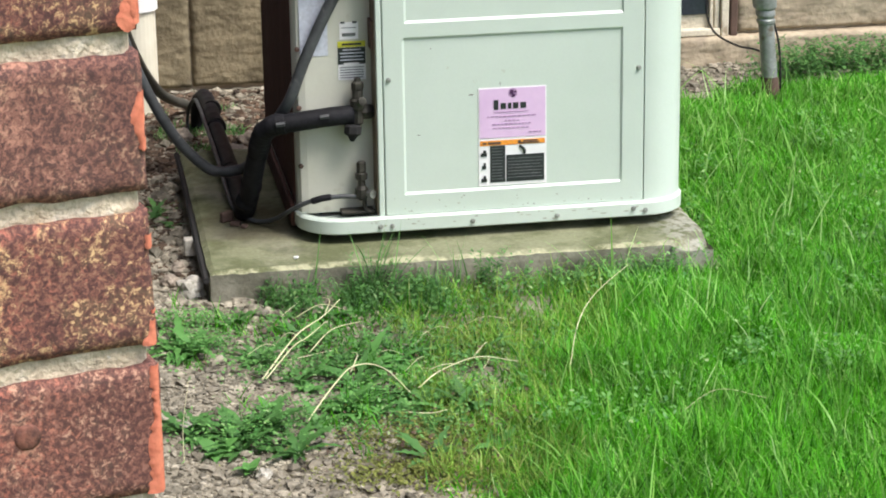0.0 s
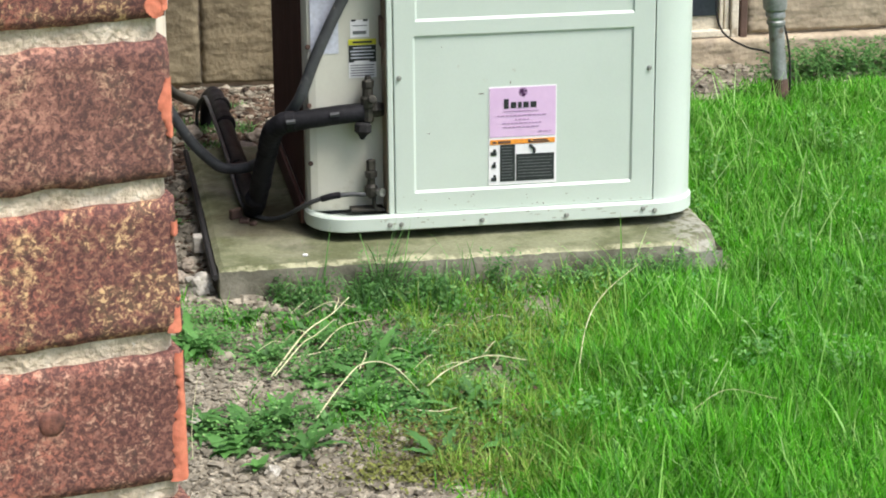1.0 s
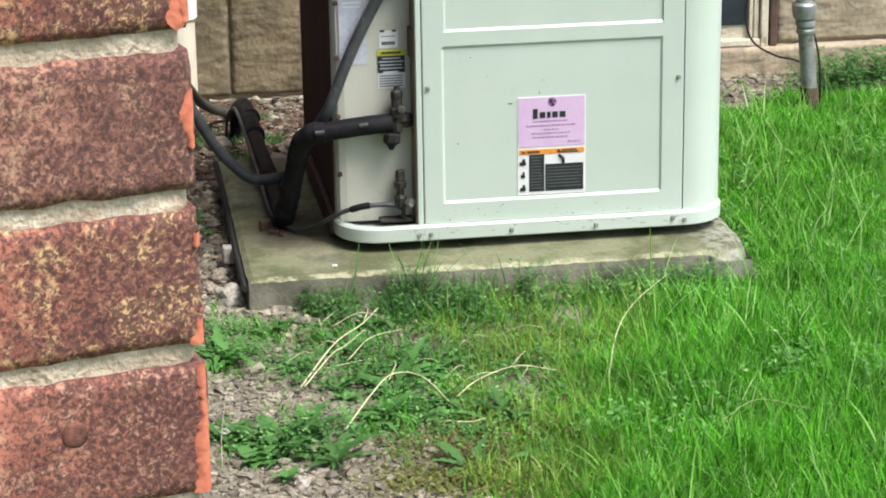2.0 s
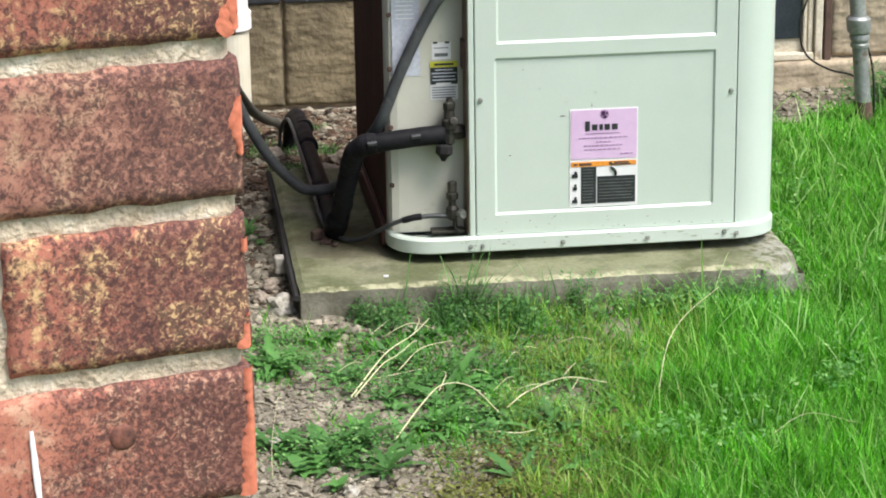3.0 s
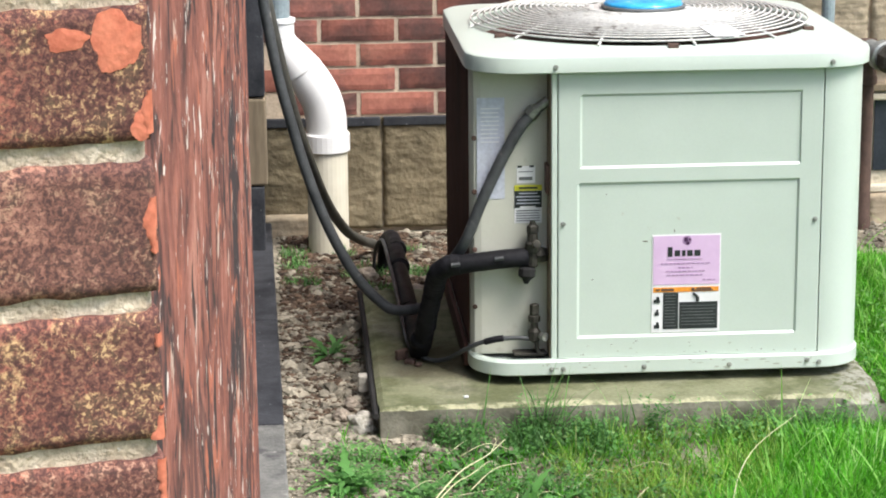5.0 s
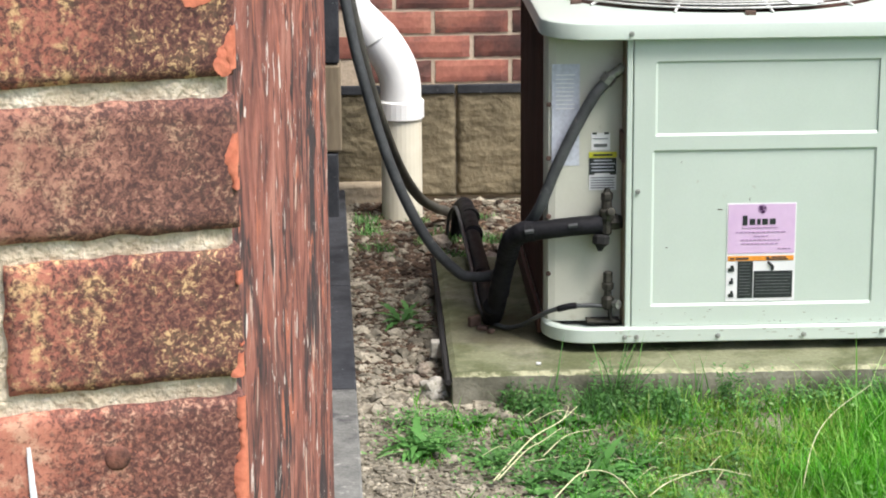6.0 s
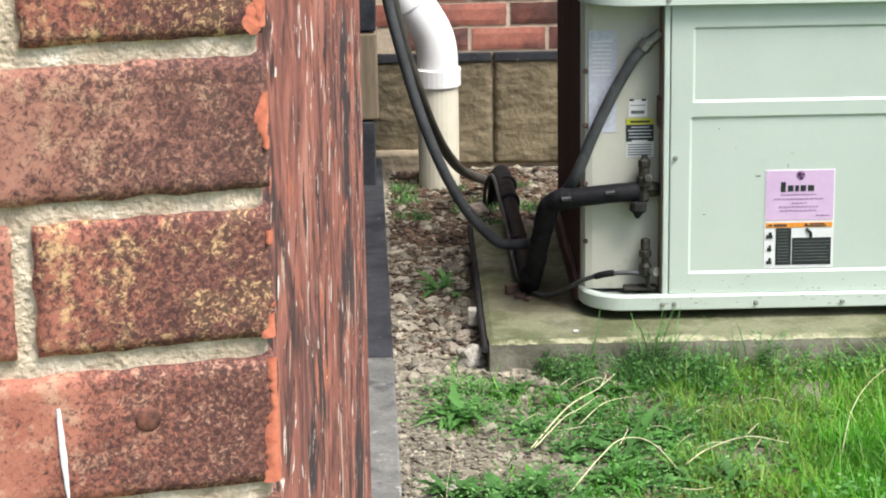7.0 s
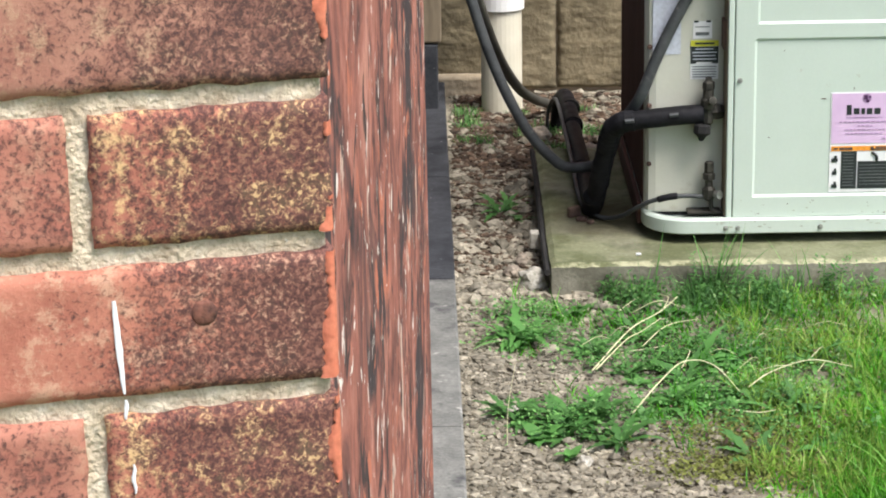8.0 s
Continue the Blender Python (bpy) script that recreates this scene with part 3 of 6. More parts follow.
for j in range(len(mz_) - 1):
    for i in range(len(mx_) - 1):
        mb.faces.new((mv[j][i], mv[j][i + 1], mv[j + 1][i + 1], mv[j + 1][i]))
last = [mb.verts.new((-0.6035, WALL_Y + 0.06, z)) for z in mz_]
for j in range(len(mz_) - 1):
    mb.faces.new((mv[j][-1], last[j], last[j + 1], mv[j + 1][-1]))
part("mortar", mb, M_MORTAR, wall, "sandy cream mortar with pale grit", smooth=True)

TOP_JOINT = 1.154
smears = bmesh.new()
count = 0
for row in range(-16, 24):
    z0 = TOP_JOINT + row * COURSE + JOINT / 2
    header = row % 2 != 0
    x1 = CORNER_X
    k = 0
    while x1 > -1.05:
        w = 0.104 if (header and k == 0) else 0.203
        near = -6 <= row <= 6
        if near and x1 > -0.95:
            bm = brick_block(w, COURSE - JOINT, 0.085, int(w / 0.0036), 15, row * 7 + k * 3 + 50, rough=0.0007, ragged=0.0016, r=0.0024)
        else:
            bm = brick_block(w, COURSE - JOINT, 0.085, 8, 4, row * 7 + k * 3 + 50)
        face = (M_BRICK_DARK if row % 4 in (3, 1) else M_BRICK_RED if row % 4 == 2 else M_BRICK) if k == 0 else (M_BRICK_RED, M_BRICK, M_BRICK_DARK)[(row * 2 + k) % 3]
        if k == 1 and header:
            face = M_BRICK_PLAIN
        b = part("brick", bm, face, None, smooth=near)
        b.parent = wall
        b.matrix_basis = pose(x1 - w, WALL_Y, z0)
        # worn orange arris on the corner bricks
        if k == 0 and near:
            prev = None
            for q in range(38):
                z = z0 + (COURSE - JOINT) * q / 37
                wd = 0.0016 + 0.0095 * noise.noise((row * 3.3, z * 45, 7)) + 0.0022 * noise.noise((z * 420, row, 2))
                if wd < 0.0008:
                    prev = None
                    continue
                cur = [smears.verts.new(c) for c in ((CORNER_X - wd - 0.001, WALL_Y + 0.0002, z), (CORNER_X - wd * 0.6 - 0.001, WALL_Y - 0.0011, z), (CORNER_X - 0.0012, WALL_Y - 0.0006, z), (CORNER_X + 0.0007, WALL_Y + 0.003, z))]
                if prev:
                    for a in range(3):
                        smears.faces.new((prev[a], prev[a + 1], cur[a + 1], cur[a]))
                prev = cur
        x1 -= w + JOINT
        k += 1
part("worn_edge", smears, M_ORANGE, wall, "orange-red worn brick edges", smooth=True)


def splash(pts, width, y):
    bm = bmesh.new()
    n = len(pts)
    left, right = [], []
    for i, (x, z) in enumerate(pts):
        w = width * (0.25 + 0.75 * math.sin(math.pi * (0.12 + 0.8 * i / (n - 1)))) * (1 + 0.25 * noise.noise((i * 0.9, z * 50, 2)))
        left.append(bm.verts.new((x - w, y, z)))
        right.append(bm.verts.new((x + w, y, z)))
    mids = [bm.verts.new((x, y - 0.0008, z)) for x, z in pts]
    for i in range(n - 1):
        bm.faces.new((left[i], mids[i], mids[i + 1], left[i + 1]))
        bm.faces.new((mids[i], right[i], right[i + 1], mids[i + 1]))
    return bm


part("paint_drip", splash([(-0.6955 + 0.0022 * i / 13 + 0.00008 * math.sin(i * 2.1), 1.068 - 0.043 * i / 13) for i in range(14)], 0.0014, WALL_Y - 0.0012), M_WHITE, wall, "white paint drip", smooth=True)
part("paint_drip", splash([(-0.6928 + 0.0004 * math.sin(i), 1.0215 - 0.009 * i / 5) for i in range(6)], 0.001, WALL_Y + 0.0012), M_WHITE, wall, "white paint drip", smooth=True)
part("paint_drip", splash([(-0.6912 + 0.0004 * math.sin(i), 0.992 - 0.014 * i / 9) for i in range(10)], 0.0009, WALL_Y - 0.0012), M_WHITE, wall, "white paint drip", smooth=True)
# dimple in a brick: a low dome, its shade given by dark colour
pit = bmesh.new()
bmesh.ops.create_uvsphere(pit, u_segments=14, v_segments=8, radius=1)
for v in pit.verts:
    v.co = (-0.6565 + v.co.x * 0.006, WALL_Y + 0.0002 + v.co.y * 0.0018, 1.0585 + v.co.z * 0.006)
part("pit", pit, M_PIT, wall, "small dimple in a brick, its shade painted dark", smooth=True)

# a brick whose skin has come away in bright flakes
for cx, cz, rx_, rz_ in ((-0.6125, 1.2695, 0.0105, 0.0135), (-0.6345, 1.272, 0.0095, 0.0045), (-0.6035, 1.234, 0.004, 0.007)):
    flake = bmesh.new()
    mid_ = flake.verts.new((cx, WALL_Y - 0.0011, cz))
    ring = []
    for k in range(40):
        a = 2 * math.pi * k / 40
        f = 1 + 0.45 * noise.noise((math.cos(a) * 1.6 + cx * 90, math.sin(a) * 1.6, cz * 40)) + 0.12 * noise.noise((k * 0.9, cx * 50, 3))
        ring.append(flake.verts.new((min(cx + rx_ * f * math.cos(a), CORNER_X), WALL_Y - 0.0003, cz + rz_ * f * math.sin(a))))
    for k in range(40):
        flake.faces.new((mid_, ring[k], ring[(k + 1) % 40]))
    part("flaked_patch", flake, M_ORANGE, wall, "bright orange flaked patch on a brick", smooth=True)

# the rest of the bricks further along the wall
rv, rf = [], []
for row in range(-16, 27):
    z0 = TOP_JOINT + row * COURSE + JOINT / 2
    x1 = CORNER_X - (0.104 + JOINT if row % 2 else 0.0)
    while x1 > -4.0:
        if x1 <= -1.05 or row >= 24:
            o = len(rv)
            rv += [(x1 - dx, WALL_Y + dy, z0 + dz) for dx in (0.203, 0) for dz in (0, COURSE - JOINT) for dy in (0.0, 0.03)]
            rf += [tuple(o + q for q in f) for f in ((0, 4, 6, 2), (0, 1, 5, 4), (2, 6, 7, 3), (0, 2, 3, 1), (4, 5, 7, 6))]
        x1 -= 0.203 + JOINT
me = bpy.data.meshes.new("outer_bricks")
me.from_pydata(rv, [], rf)
me.materials.append(M_BRICK_RED)
ob = tagged(new("outer_bricks", me), "rows of weathered red bricks", kind="stuff")
ob.parent = wall
# the wall stands at a slight angle to the rest of the house
wall.matrix_basis = pose(CORNER_X, WALL_Y, 0, 0, 0, 14) @ pose(-CORNER_X, -WALL_Y, 0)

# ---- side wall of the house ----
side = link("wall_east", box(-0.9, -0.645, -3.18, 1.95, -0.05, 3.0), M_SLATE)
tagged(side, "dark slate-grey coated side wall of the house", "wall", kind="structure")
bm = prism([([(-0.64, -3.43), (-0.607, -3.43), (-0.5865, -1.85), (-0.64, -1.85)], -0.02), ([(-0.64, -3.43), (-0.607, -3.43), (-0.5865, -1.85), (-0.64, -1.85)], 3.0)])
part("cladding_panel", bm, M_TIMBER, side, "weathered streaky red and black cladding panel")


def kerb_edge(y):
    return -0.57 - 0.0178 * y


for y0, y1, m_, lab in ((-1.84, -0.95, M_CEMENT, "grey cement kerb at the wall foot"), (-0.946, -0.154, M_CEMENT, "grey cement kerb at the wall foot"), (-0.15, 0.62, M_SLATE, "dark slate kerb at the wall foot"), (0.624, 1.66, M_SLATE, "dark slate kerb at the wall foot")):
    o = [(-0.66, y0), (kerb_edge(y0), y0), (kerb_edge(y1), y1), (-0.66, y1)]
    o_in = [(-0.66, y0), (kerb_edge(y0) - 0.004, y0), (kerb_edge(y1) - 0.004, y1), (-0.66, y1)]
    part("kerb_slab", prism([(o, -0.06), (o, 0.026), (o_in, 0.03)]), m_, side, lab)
part("wood_block", box(-0.68, -0.602, 1.3, 1.42, 0.2, 0.425, 0.006), M_OLDWOOD, side, "silvered weathered wooden block")
part("slate_panel", box(-0.68, -0.604, 1.3, 1.42, 0.43, 1.6, 0.004), M_SLATE, side, "dark slate panel")
part("slate_panel", box(-0.68, -0.612, 1.3, 1.42, 0.02, 0.196, 0.004), M_SLATE, side, "dark slate panel")
for yy, zz in ((-0.9, 0.7), (-1.2, 0.57)):
    ring = [(-0.643 + 0.022 + 0.014 * math.sin(a), yy, zz + 0.014 * math.cos(a)) for a in [2 * math.pi * k / 10 for k in range(9)]]
    part("wire_hook", tube([(-0.646, yy, zz + 0.01)] + ring, 0.0018, 6, 3), M_DARK, side, "thin dark wire hook", smooth=True)

# ---- back wall of the house ----
BACK_Y = 1.663
back = link("wall_north", box(-0.645, 6.0, BACK_Y + 0.005, BACK_Y + 0.3, -0.05, 3.0), M_MORTAR_FAR)
tagged(back, "old red brick house wall above a sandstone foundation", "wall", kind="structure")
variants = []
for s in range(5):
    ob = link("brick", brick_block(0.196, 0.058, 0.05, 10, 4, 200 + s * 11, rough=0.001, ragged=0.0025, r=0.0025), M_BRICK_FAR)
    variants.append(ob.data)
    bpy.data.objects.remove(ob)
rest = []
for row in range(40):
    z0 = 0.314 + row * 0.0668
    shift = -0.348 + (0.104 if row % 2 else 0.0) - 0.208 * 2
    for k in range(36):
        x0 = shift + k * 0.208
        if x0 < -0.66 or x0 > 0.75 and row < 10 or x0 > 5.5:
            continue
        if row < 9 and x0 < 0.72:
            b = new("brick", variants[(row * 3 + k * 2) % 5])
            b.parent = back
            b.matrix_basis = pose(x0, BACK_Y + 0.002 * noise.noise((row, k, 3)), z0)
        else:
            rest.append((x0, z0))
rv, rf = [], []
for x0, z0 in rest:
    o = len(rv)
    rv += [(x0 + dx, BACK_Y + dy, z0 + dz) for dx in (0, 0.196) for dz in (0, 0.058) for dy in (0.0, 0.05)]
    rf += [tuple(o + q for q in f) for f in ((0, 4, 6, 2), (0, 1, 5, 4), (2, 6, 7, 3), (0, 2, 3, 1), (4, 5, 7, 6))]
me = bpy.data.meshes.new("upper_bricks")
me.from_pydata(rv, [], rf)
me.materials.append(M_BRICK_FAR)
ob = tagged(new("upper_bricks", me), "rows of old red bricks", kind="stuff")
ob.parent = back


def rough_stone(x0, x1, y, z0, z1, seed, depth=0.1, wave=0.0035, freq=55):
    """A split-faced stone with shallow tooled ripples across its face."""
    nx_, nz_ = max(8, int((x1 - x0) / 0.012)), max(6, int((z1 - z0) / 0.006))
    bm = brick_block(x1 - x0, z1 - z0, depth, nx_, nz_, seed, rough=0.004, ragged=0.003, r=0.008)
    for v in bm.verts:
        if v.co.y < depth * 0.6:
            q = v.co
            wob = noise.noise((q.x * 9 + seed, q.z * 9, 2)) * 2.2
            v.co.y += wave * 0.45 * math.sin(q.z * freq * 8 + wob * 3 + 2.5 * noise.noise((q.x * 22, q.z * 22, seed))) * (0.4 + 0.6 * abs(noise.noise((q.x * 6, q.z * 6, seed + 4)))) + 0.003 * noise.noise((q.x * 14, q.z * 20, seed))
        v.co += Vector((x0, y, z0))
    return bm


edges = [-0.66, -0.294, 0.1, 0.5, 0.72]
for i in range(4):
    b = part("stone", rough_stone(edges[i] + 0.0018, edges[i + 1] - 0.0018, BACK_Y - 0.012, 0.0, 0.306, 31 + i * 5), M_STONE, back, "brown tooled sandstone block", smooth=True)
# dark strips along the top edge of the foundation stones
for x0, x1 in ((-0.66, -0.298), (-0.29, 0.096), (0.104, 0.72)):
    part("soot_band", box(x0, x1, BACK_Y - 0.017, BACK_Y - 0.004, 0.284, 0.309, 0.003), M_SLATE, back, "dark band along the top of a stone")
part("footing", rough_stone(-0.66, -0.4, BACK_Y - 0.05, -0.03, 0.045, 77, 0.06), M_STONE_PALE, back, "pale crumbling footing stone", smooth=True)
# pale stone section beside the cellar window
for x0, x1, z0, z1, s in ((0.724, 1.04, 0.385, 0.66, 5), (0.724, 1.04, 0.0, 0.38, 6), (1.222, 1.72, 0.075, 0.40, 7), (1.724, 2.3, 0.075, 0.40, 8), (1.044, 1.5, 0.405, 0.66, 9), (1.504, 2.3, 0.405, 0.66, 10), (0.724, 1.3, 0.665, 0.98, 11), (1.304, 2.3, 0.665, 0.98, 12)):
    part("stone", rough_stone(x0, x1 - 0.004, BACK_Y - 0.012, z0, z1, 40 + s, wave=0.005), M_STONE_PALE, back, "tan tooled sandstone block", smooth=True)
part("footing", rough_stone(1.04, 2.4, BACK_Y - 0.05, -0.04, 0.068, 91, 0.07, wave=0.003), M_STONE_PALE, back, "pale rough footing ledge", smooth=True)
win = link("window_1", box(1.048, 1.2, BACK_Y - 0.006, BACK_Y + 0.01, 0.07, 0.35, 0.002), M_CREAM)
tagged(win, "small cellar window with dark pane in peeling cream frame", "window", kind="structure")
part("pane", box(1.06, 1.138, BACK_Y - 0.012, BACK_Y - 0.0075, 0.128, 0.325, 0.002), M_GLASS, win, "dark pane")
part("frame", box(1.14, 1.15, BACK_Y - 0.022, BACK_Y - 0.007, 0.09, 0.34, 0.003), M_CREAM, win)
part("frame", box(1.05, 1.198, BACK_Y - 0.024, BACK_Y - 0.007, 0.327, 0.345, 0.003), M_CREAM, win)
part("lintel", box(1.044, 1.246, BACK_Y - 0.03, BACK_Y + 0.01, 0.352, 0.372, 0.003), M_OLDWOOD, win, "dark weathered wooden lintel")
part("board", box(1.155, 1.168, BACK_Y - 0.018, BACK_Y - 0.006, 0.09, 0.345, 0.003), M_CREAM, win)
part("board", box(1.173, 1.194, BACK_Y - 0.028, BACK_Y - 0.006, 0.064, 0.35, 0.003), M_CREAM, win)
part("sill", box(1.046, 1.17, BACK_Y - 0.03, BACK_Y + 0.005, 0.07, 0.09, 0.004), M_CREAM, win)
part("jamb", box(1.198, 1.219, BACK_Y - 0.03, BACK_Y + 0.01, 0.06, 0.35, 0.004), M_RUST, win, "brown painted jamb")

# ---- concrete slab ----
slab = bmesh.new()
xs = np.linspace(-0.38, 0.635, 90)
ys = np.linspace(-0.137, 0.80, 70)
top = []
for y in ys:
    r = []
    for x in xs:
        e = min(x + 0.38, 0.635 - x, y + 0.137, 0.80 - y)
        z = 0.05 + 0.002 * noise.noise((x * 9, y * 9, 1)) + 0.001 * noise.noise((x * 50, y * 50, 4))
        if e < 0.006:
            z -= 0.005 + 0.004 * abs(noise.noise((x * 30, y * 30, 9)))
        # broken corner
        c = (x - 0.635) + (-0.137 - y) + 0.09
        xx, yy = x, y
        if c > 0:
            z -= min(c * 0.5, 0.03) * (1 + 0.5 * noise.noise((x * 60, y * 60, 3)))
        r.append(slab.verts.new((xx + 0.002 * noise.noise((x * 20, y * 20, 6)), yy + 0.002 * noise.noise((x * 25, y * 20, 8)), z)))
    top.append(r)
for j in range(len(ys) - 1):
    for i in range(len(xs) - 1):
        slab.faces.new((top[j][i], top[j][i + 1], top[j + 1][i + 1], top[j + 1][i]))
rim = top[0][:] + [top[j][-1] for j in range(1, len(ys))] + top[-1][-2::-1] + [top[j][0] for j in range(len(ys) - 2, 0, -1)]
prev = rim
for dz, grow in ((-0.02, 0.003), (-0.045, 0.004), (-0.12, 0.004)):
    low = [slab.verts.new((q.co.x + grow * (1 if q.co.x > 0.1 else -1) * noise.noise((q.co.x * 30, q.co.y * 30, dz * 50)), q.co.y - grow * 0.6 * noise.noise((q.co.x * 26, dz * 70, 2)) - 0.001, 0.05 + dz)) for q in rim]
    for k in range(len(rim)):
        slab.faces.new((prev[k], low[k], low[(k + 1) % len(rim)], prev[(k + 1) % len(rim)]))
    prev = low
slab_ob = link("concrete_slab", slab, M_CONC)
tagged(slab_ob, "mossy cracked concrete equipment slab with a chipped corner", "slab", kind="structure")
edging = link("edging_strip", tube([(-0.3865, -0.14, 0.035), (-0.388, 0.1, 0.04), (-0.386, 0.45, 0.042), (-0.388, 0.79, 0.045)], 0.0065, 6, 8), M_DARK)
tagged(edging, "thin black edging strip along the slab", "edging")


# ---- air conditioner ----
ac = thing("air_conditioner", 0.2, 0.38, 0.05, "pale grey-green outdoor air conditioner on a concrete slab", "air conditioner")
X0, X1, Y0, Y1 = -0.186, 0.622, -0.012, 0.78
o1, o2 = rrect(X0, X1, Y0, Y1, 0.09), rrect(X0 + 0.004, X1 - 0.004, Y0 + 0.004, Y1 - 0.004, 0.087)
o3 = rrect(X0 + 0.014, X1 - 0.014, Y0 + 0.016, Y1 - 0.014, 0.08)
pan = part("base_pan", prism([(o2, 0.07), (o1, 0.073), (o1, 0.098), (o2, 0.102), (o3, 0.102), (o3, 0.09)]), M_PAINT, ac, smooth="edges")
for fx in (-0.1, 0.52):
    for fy in (0.08, 0.7):
        part("foot", lathe([(0.025, 0.048), (0.03, 0.055), (0.03, 0.071)], fx, fy, 0, 12), M_DARK, ac, "black rubber foot")
part("coil", prism([(rrect(-0.179, 0.612, 0.062, 0.772, 0.05), 0.1), (rrect(-0.179, 0.612, 0.062, 0.772, 0.05), 0.695)]), M_COIL, ac, "rust-brown dirty coil side")
part("side_rail", box(-0.193, -0.1835, 0.1, 0.775, 0.063, 0.108, 0.002), M_COIL, ac, "rust-brown lower rail")
for i in range(46):
    yy = 0.12 + i * 0.0138
    part("fin", box(-0.1825, -0.178, yy, yy + 0.004, 0.105, 0.69), M_COIL, ac)


def pressed_panel(x0, x1, z0, z1, wells, y, depth=0.004, s=0.005, thick=0.02):
    """A sheet-metal panel looking along -y with shallow pressed wells, each (xa, xb, za, zb)."""
    xl = sorted({x0, x1} | {q for a in wells for q in (a[0], a[0] + s, a[1] - s, a[1])})
    zl = sorted({z0, z1} | {q for a in wells for q in (a[2], a[2] + s, a[3] - s, a[3])})
    bm = bmesh.new()
    g = [[bm.verts.new((x, y + (depth if any(a[0] + s * 0.9 <= x <= a[1] - s * 0.9 and a[2] + s * 0.9 <= z <= a[3] - s * 0.9 for a in wells) else 0), z)) for x in xl] for z in zl]
    for j in range(len(zl) - 1):
        for i in range(len(xl) - 1):
            bm.faces.new((g[j][i], g[j][i + 1], g[j + 1][i + 1], g[j + 1][i]))
    rim = g[0][:] + [g[j][-1] for j in range(1, len(zl))] + g[-1][-2::-1] + [g[j][0] for j in range(len(zl) - 2, 0, -1)]
    e = 0.002
    cx, cz = (x0 + x1) / 2, (z0 + z1) / 2
    a = [bm.verts.new((v.co.x + e * (1 if v.co.x > cx else -1) * (v.co.x in (xl[0], xl[-1]) or abs(v.co.x - x0) < 1e-5 or abs(v.co.x - x1) < 1e-5), y + e, v.co.z)) for v in rim]
    b = [bm.verts.new((v.co.x, y + thick, v.co.z)) for v in a]
    n = len(rim)
    for p_, q_ in ((rim, a), (a, b)):
        for k in range(n):
            bm.faces.new((p_[k], q_[k], q_[(k + 1) % n], p_[(k + 1) % n]))
    bm.faces.new(b)
    return bm


panel = part("front_panel", pressed_panel(-0.0085, 0.5205, 0.103, 0.689, [(0.033, 0.483, 0.494, 0.645), (0.028, 0.479, 0.143, 0.466)], 0.0), M_PAINT, ac)
part("panel_frame", box(-0.012, 0.53, 0.0215, 0.058, 0.1, 0.69), M_DARK, ac)
part("panel_edge", box(-0.024, -0.0125, -0.001, 0.06, 0.1, 0.69, 0.002), M_PAINT, ac)
# rounded front corner post
post = [(0.5245, 0.0), (0.532, 0.0)] + [(0.534 + 0.084 * math.sin(radians(a)), 0.084 - 0.084 * math.cos(radians(a))) for a in range(0, 91, 9)] + [(0.618, 0.13), (0.58, 0.13), (0.58, 0.03), (0.5245, 0.03)]
part("corner_post", prism([(post, 0.1), (post, 0.69)]), M_PAINT, ac, smooth="edges")
# recessed service plate with its folded edge
plate = [(-0.178, 0.14), (-0.1815, 0.1), (-0.1805, 0.072), (-0.174, 0.062), (-0.16, 0.0585), (-0.025, 0.0585), (-0.025, 0.061), (-0.15, 0.061), (-0.15, 0.14)]
service = part("service_plate", prism([(plate, 0.1), (plate, 0.69)]), M_PLATE, ac, "cream service plate with stains")
# thin plate over the panel edge, coloured for its shadowed inner face
part("flange", box(-0.0265, -0.0245, 0.004, 0.0575, 0.104, 0.688), M_FLANGE, ac, "dirty tan inner flange of the recess, its shade in the colour")
part("bracket", box(-0.032, -0.0245, 0.012, 0.055, 0.44, 0.5, 0.002), M_RUST, ac, "rusty bracket")

# lid with the fan opening
FCX, FCY, FR = 0.207, 0.385, 0.36
N = 96
LX0, LX1, LY0, LY1, LR = -0.192, 0.63, -0.022, 0.79, 0.105


def lid_outline(inset):
    """Points on the lid's rounded outline, one for each of N directions from the fan's centre."""
    x0, x1, y0, y1, r = LX0 + inset, LX1 - inset, LY0 + inset, LY1 - inset, LR - inset
    cx, cy, hx, hy = (x0 + x1) / 2, (y0 + y1) / 2, (x1 - x0) / 2, (y1 - y0) / 2
    out = []
    for k in range(N):
        a = 2 * math.pi * (k + 0.5) / N
        dx, dy = math.cos(a), math.sin(a)
        lo, hi = 0.0, 1.0
        for _ in range(40):
            m_ = (lo + hi) / 2
            px, py = FCX + dx * m_ - cx, FCY + dy * m_ - cy
            qx, qy = max(abs(px) - hx + r, 0), max(abs(py) - hy + r, 0)
            if math.hypot(qx, qy) <= r and abs(px) <= hx and abs(py) <= hy:
                lo = m_
            else:
                hi = m_
        out.append((FCX + dx * lo, FCY + dy * lo))
    return out


def circle(r):
    return [(FCX + r * math.cos(2 * math.pi * (k + 0.5) / N), FCY + r * math.sin(2 * math.pi * (k + 0.5) / N)) for k in range(N)]


part("lid", prism([(circle(0.34), 0.69), (lid_outline(0.004), 0.69), (lid_outline(0.0), 0.6925), (lid_outline(0.0), 0.719), (lid_outline(0.0015), 0.7225), (lid_outline(0.005), 0.7245), (lid_outline(0.012), 0.7255),
                   (circle(FR + 0.012), 0.734), (circle(FR), 0.735), (circle(FR - 0.006), 0.731), (circle(FR - 0.012), 0.66)], caps=(False, False)), M_PAINT, ac, smooth="edges")
part("fan_well", lathe([(0.345, 0.45), (0.347, 0.688)], FCX, FCY, 0, 48), M_DARK, ac)
guard = bmesh.new()


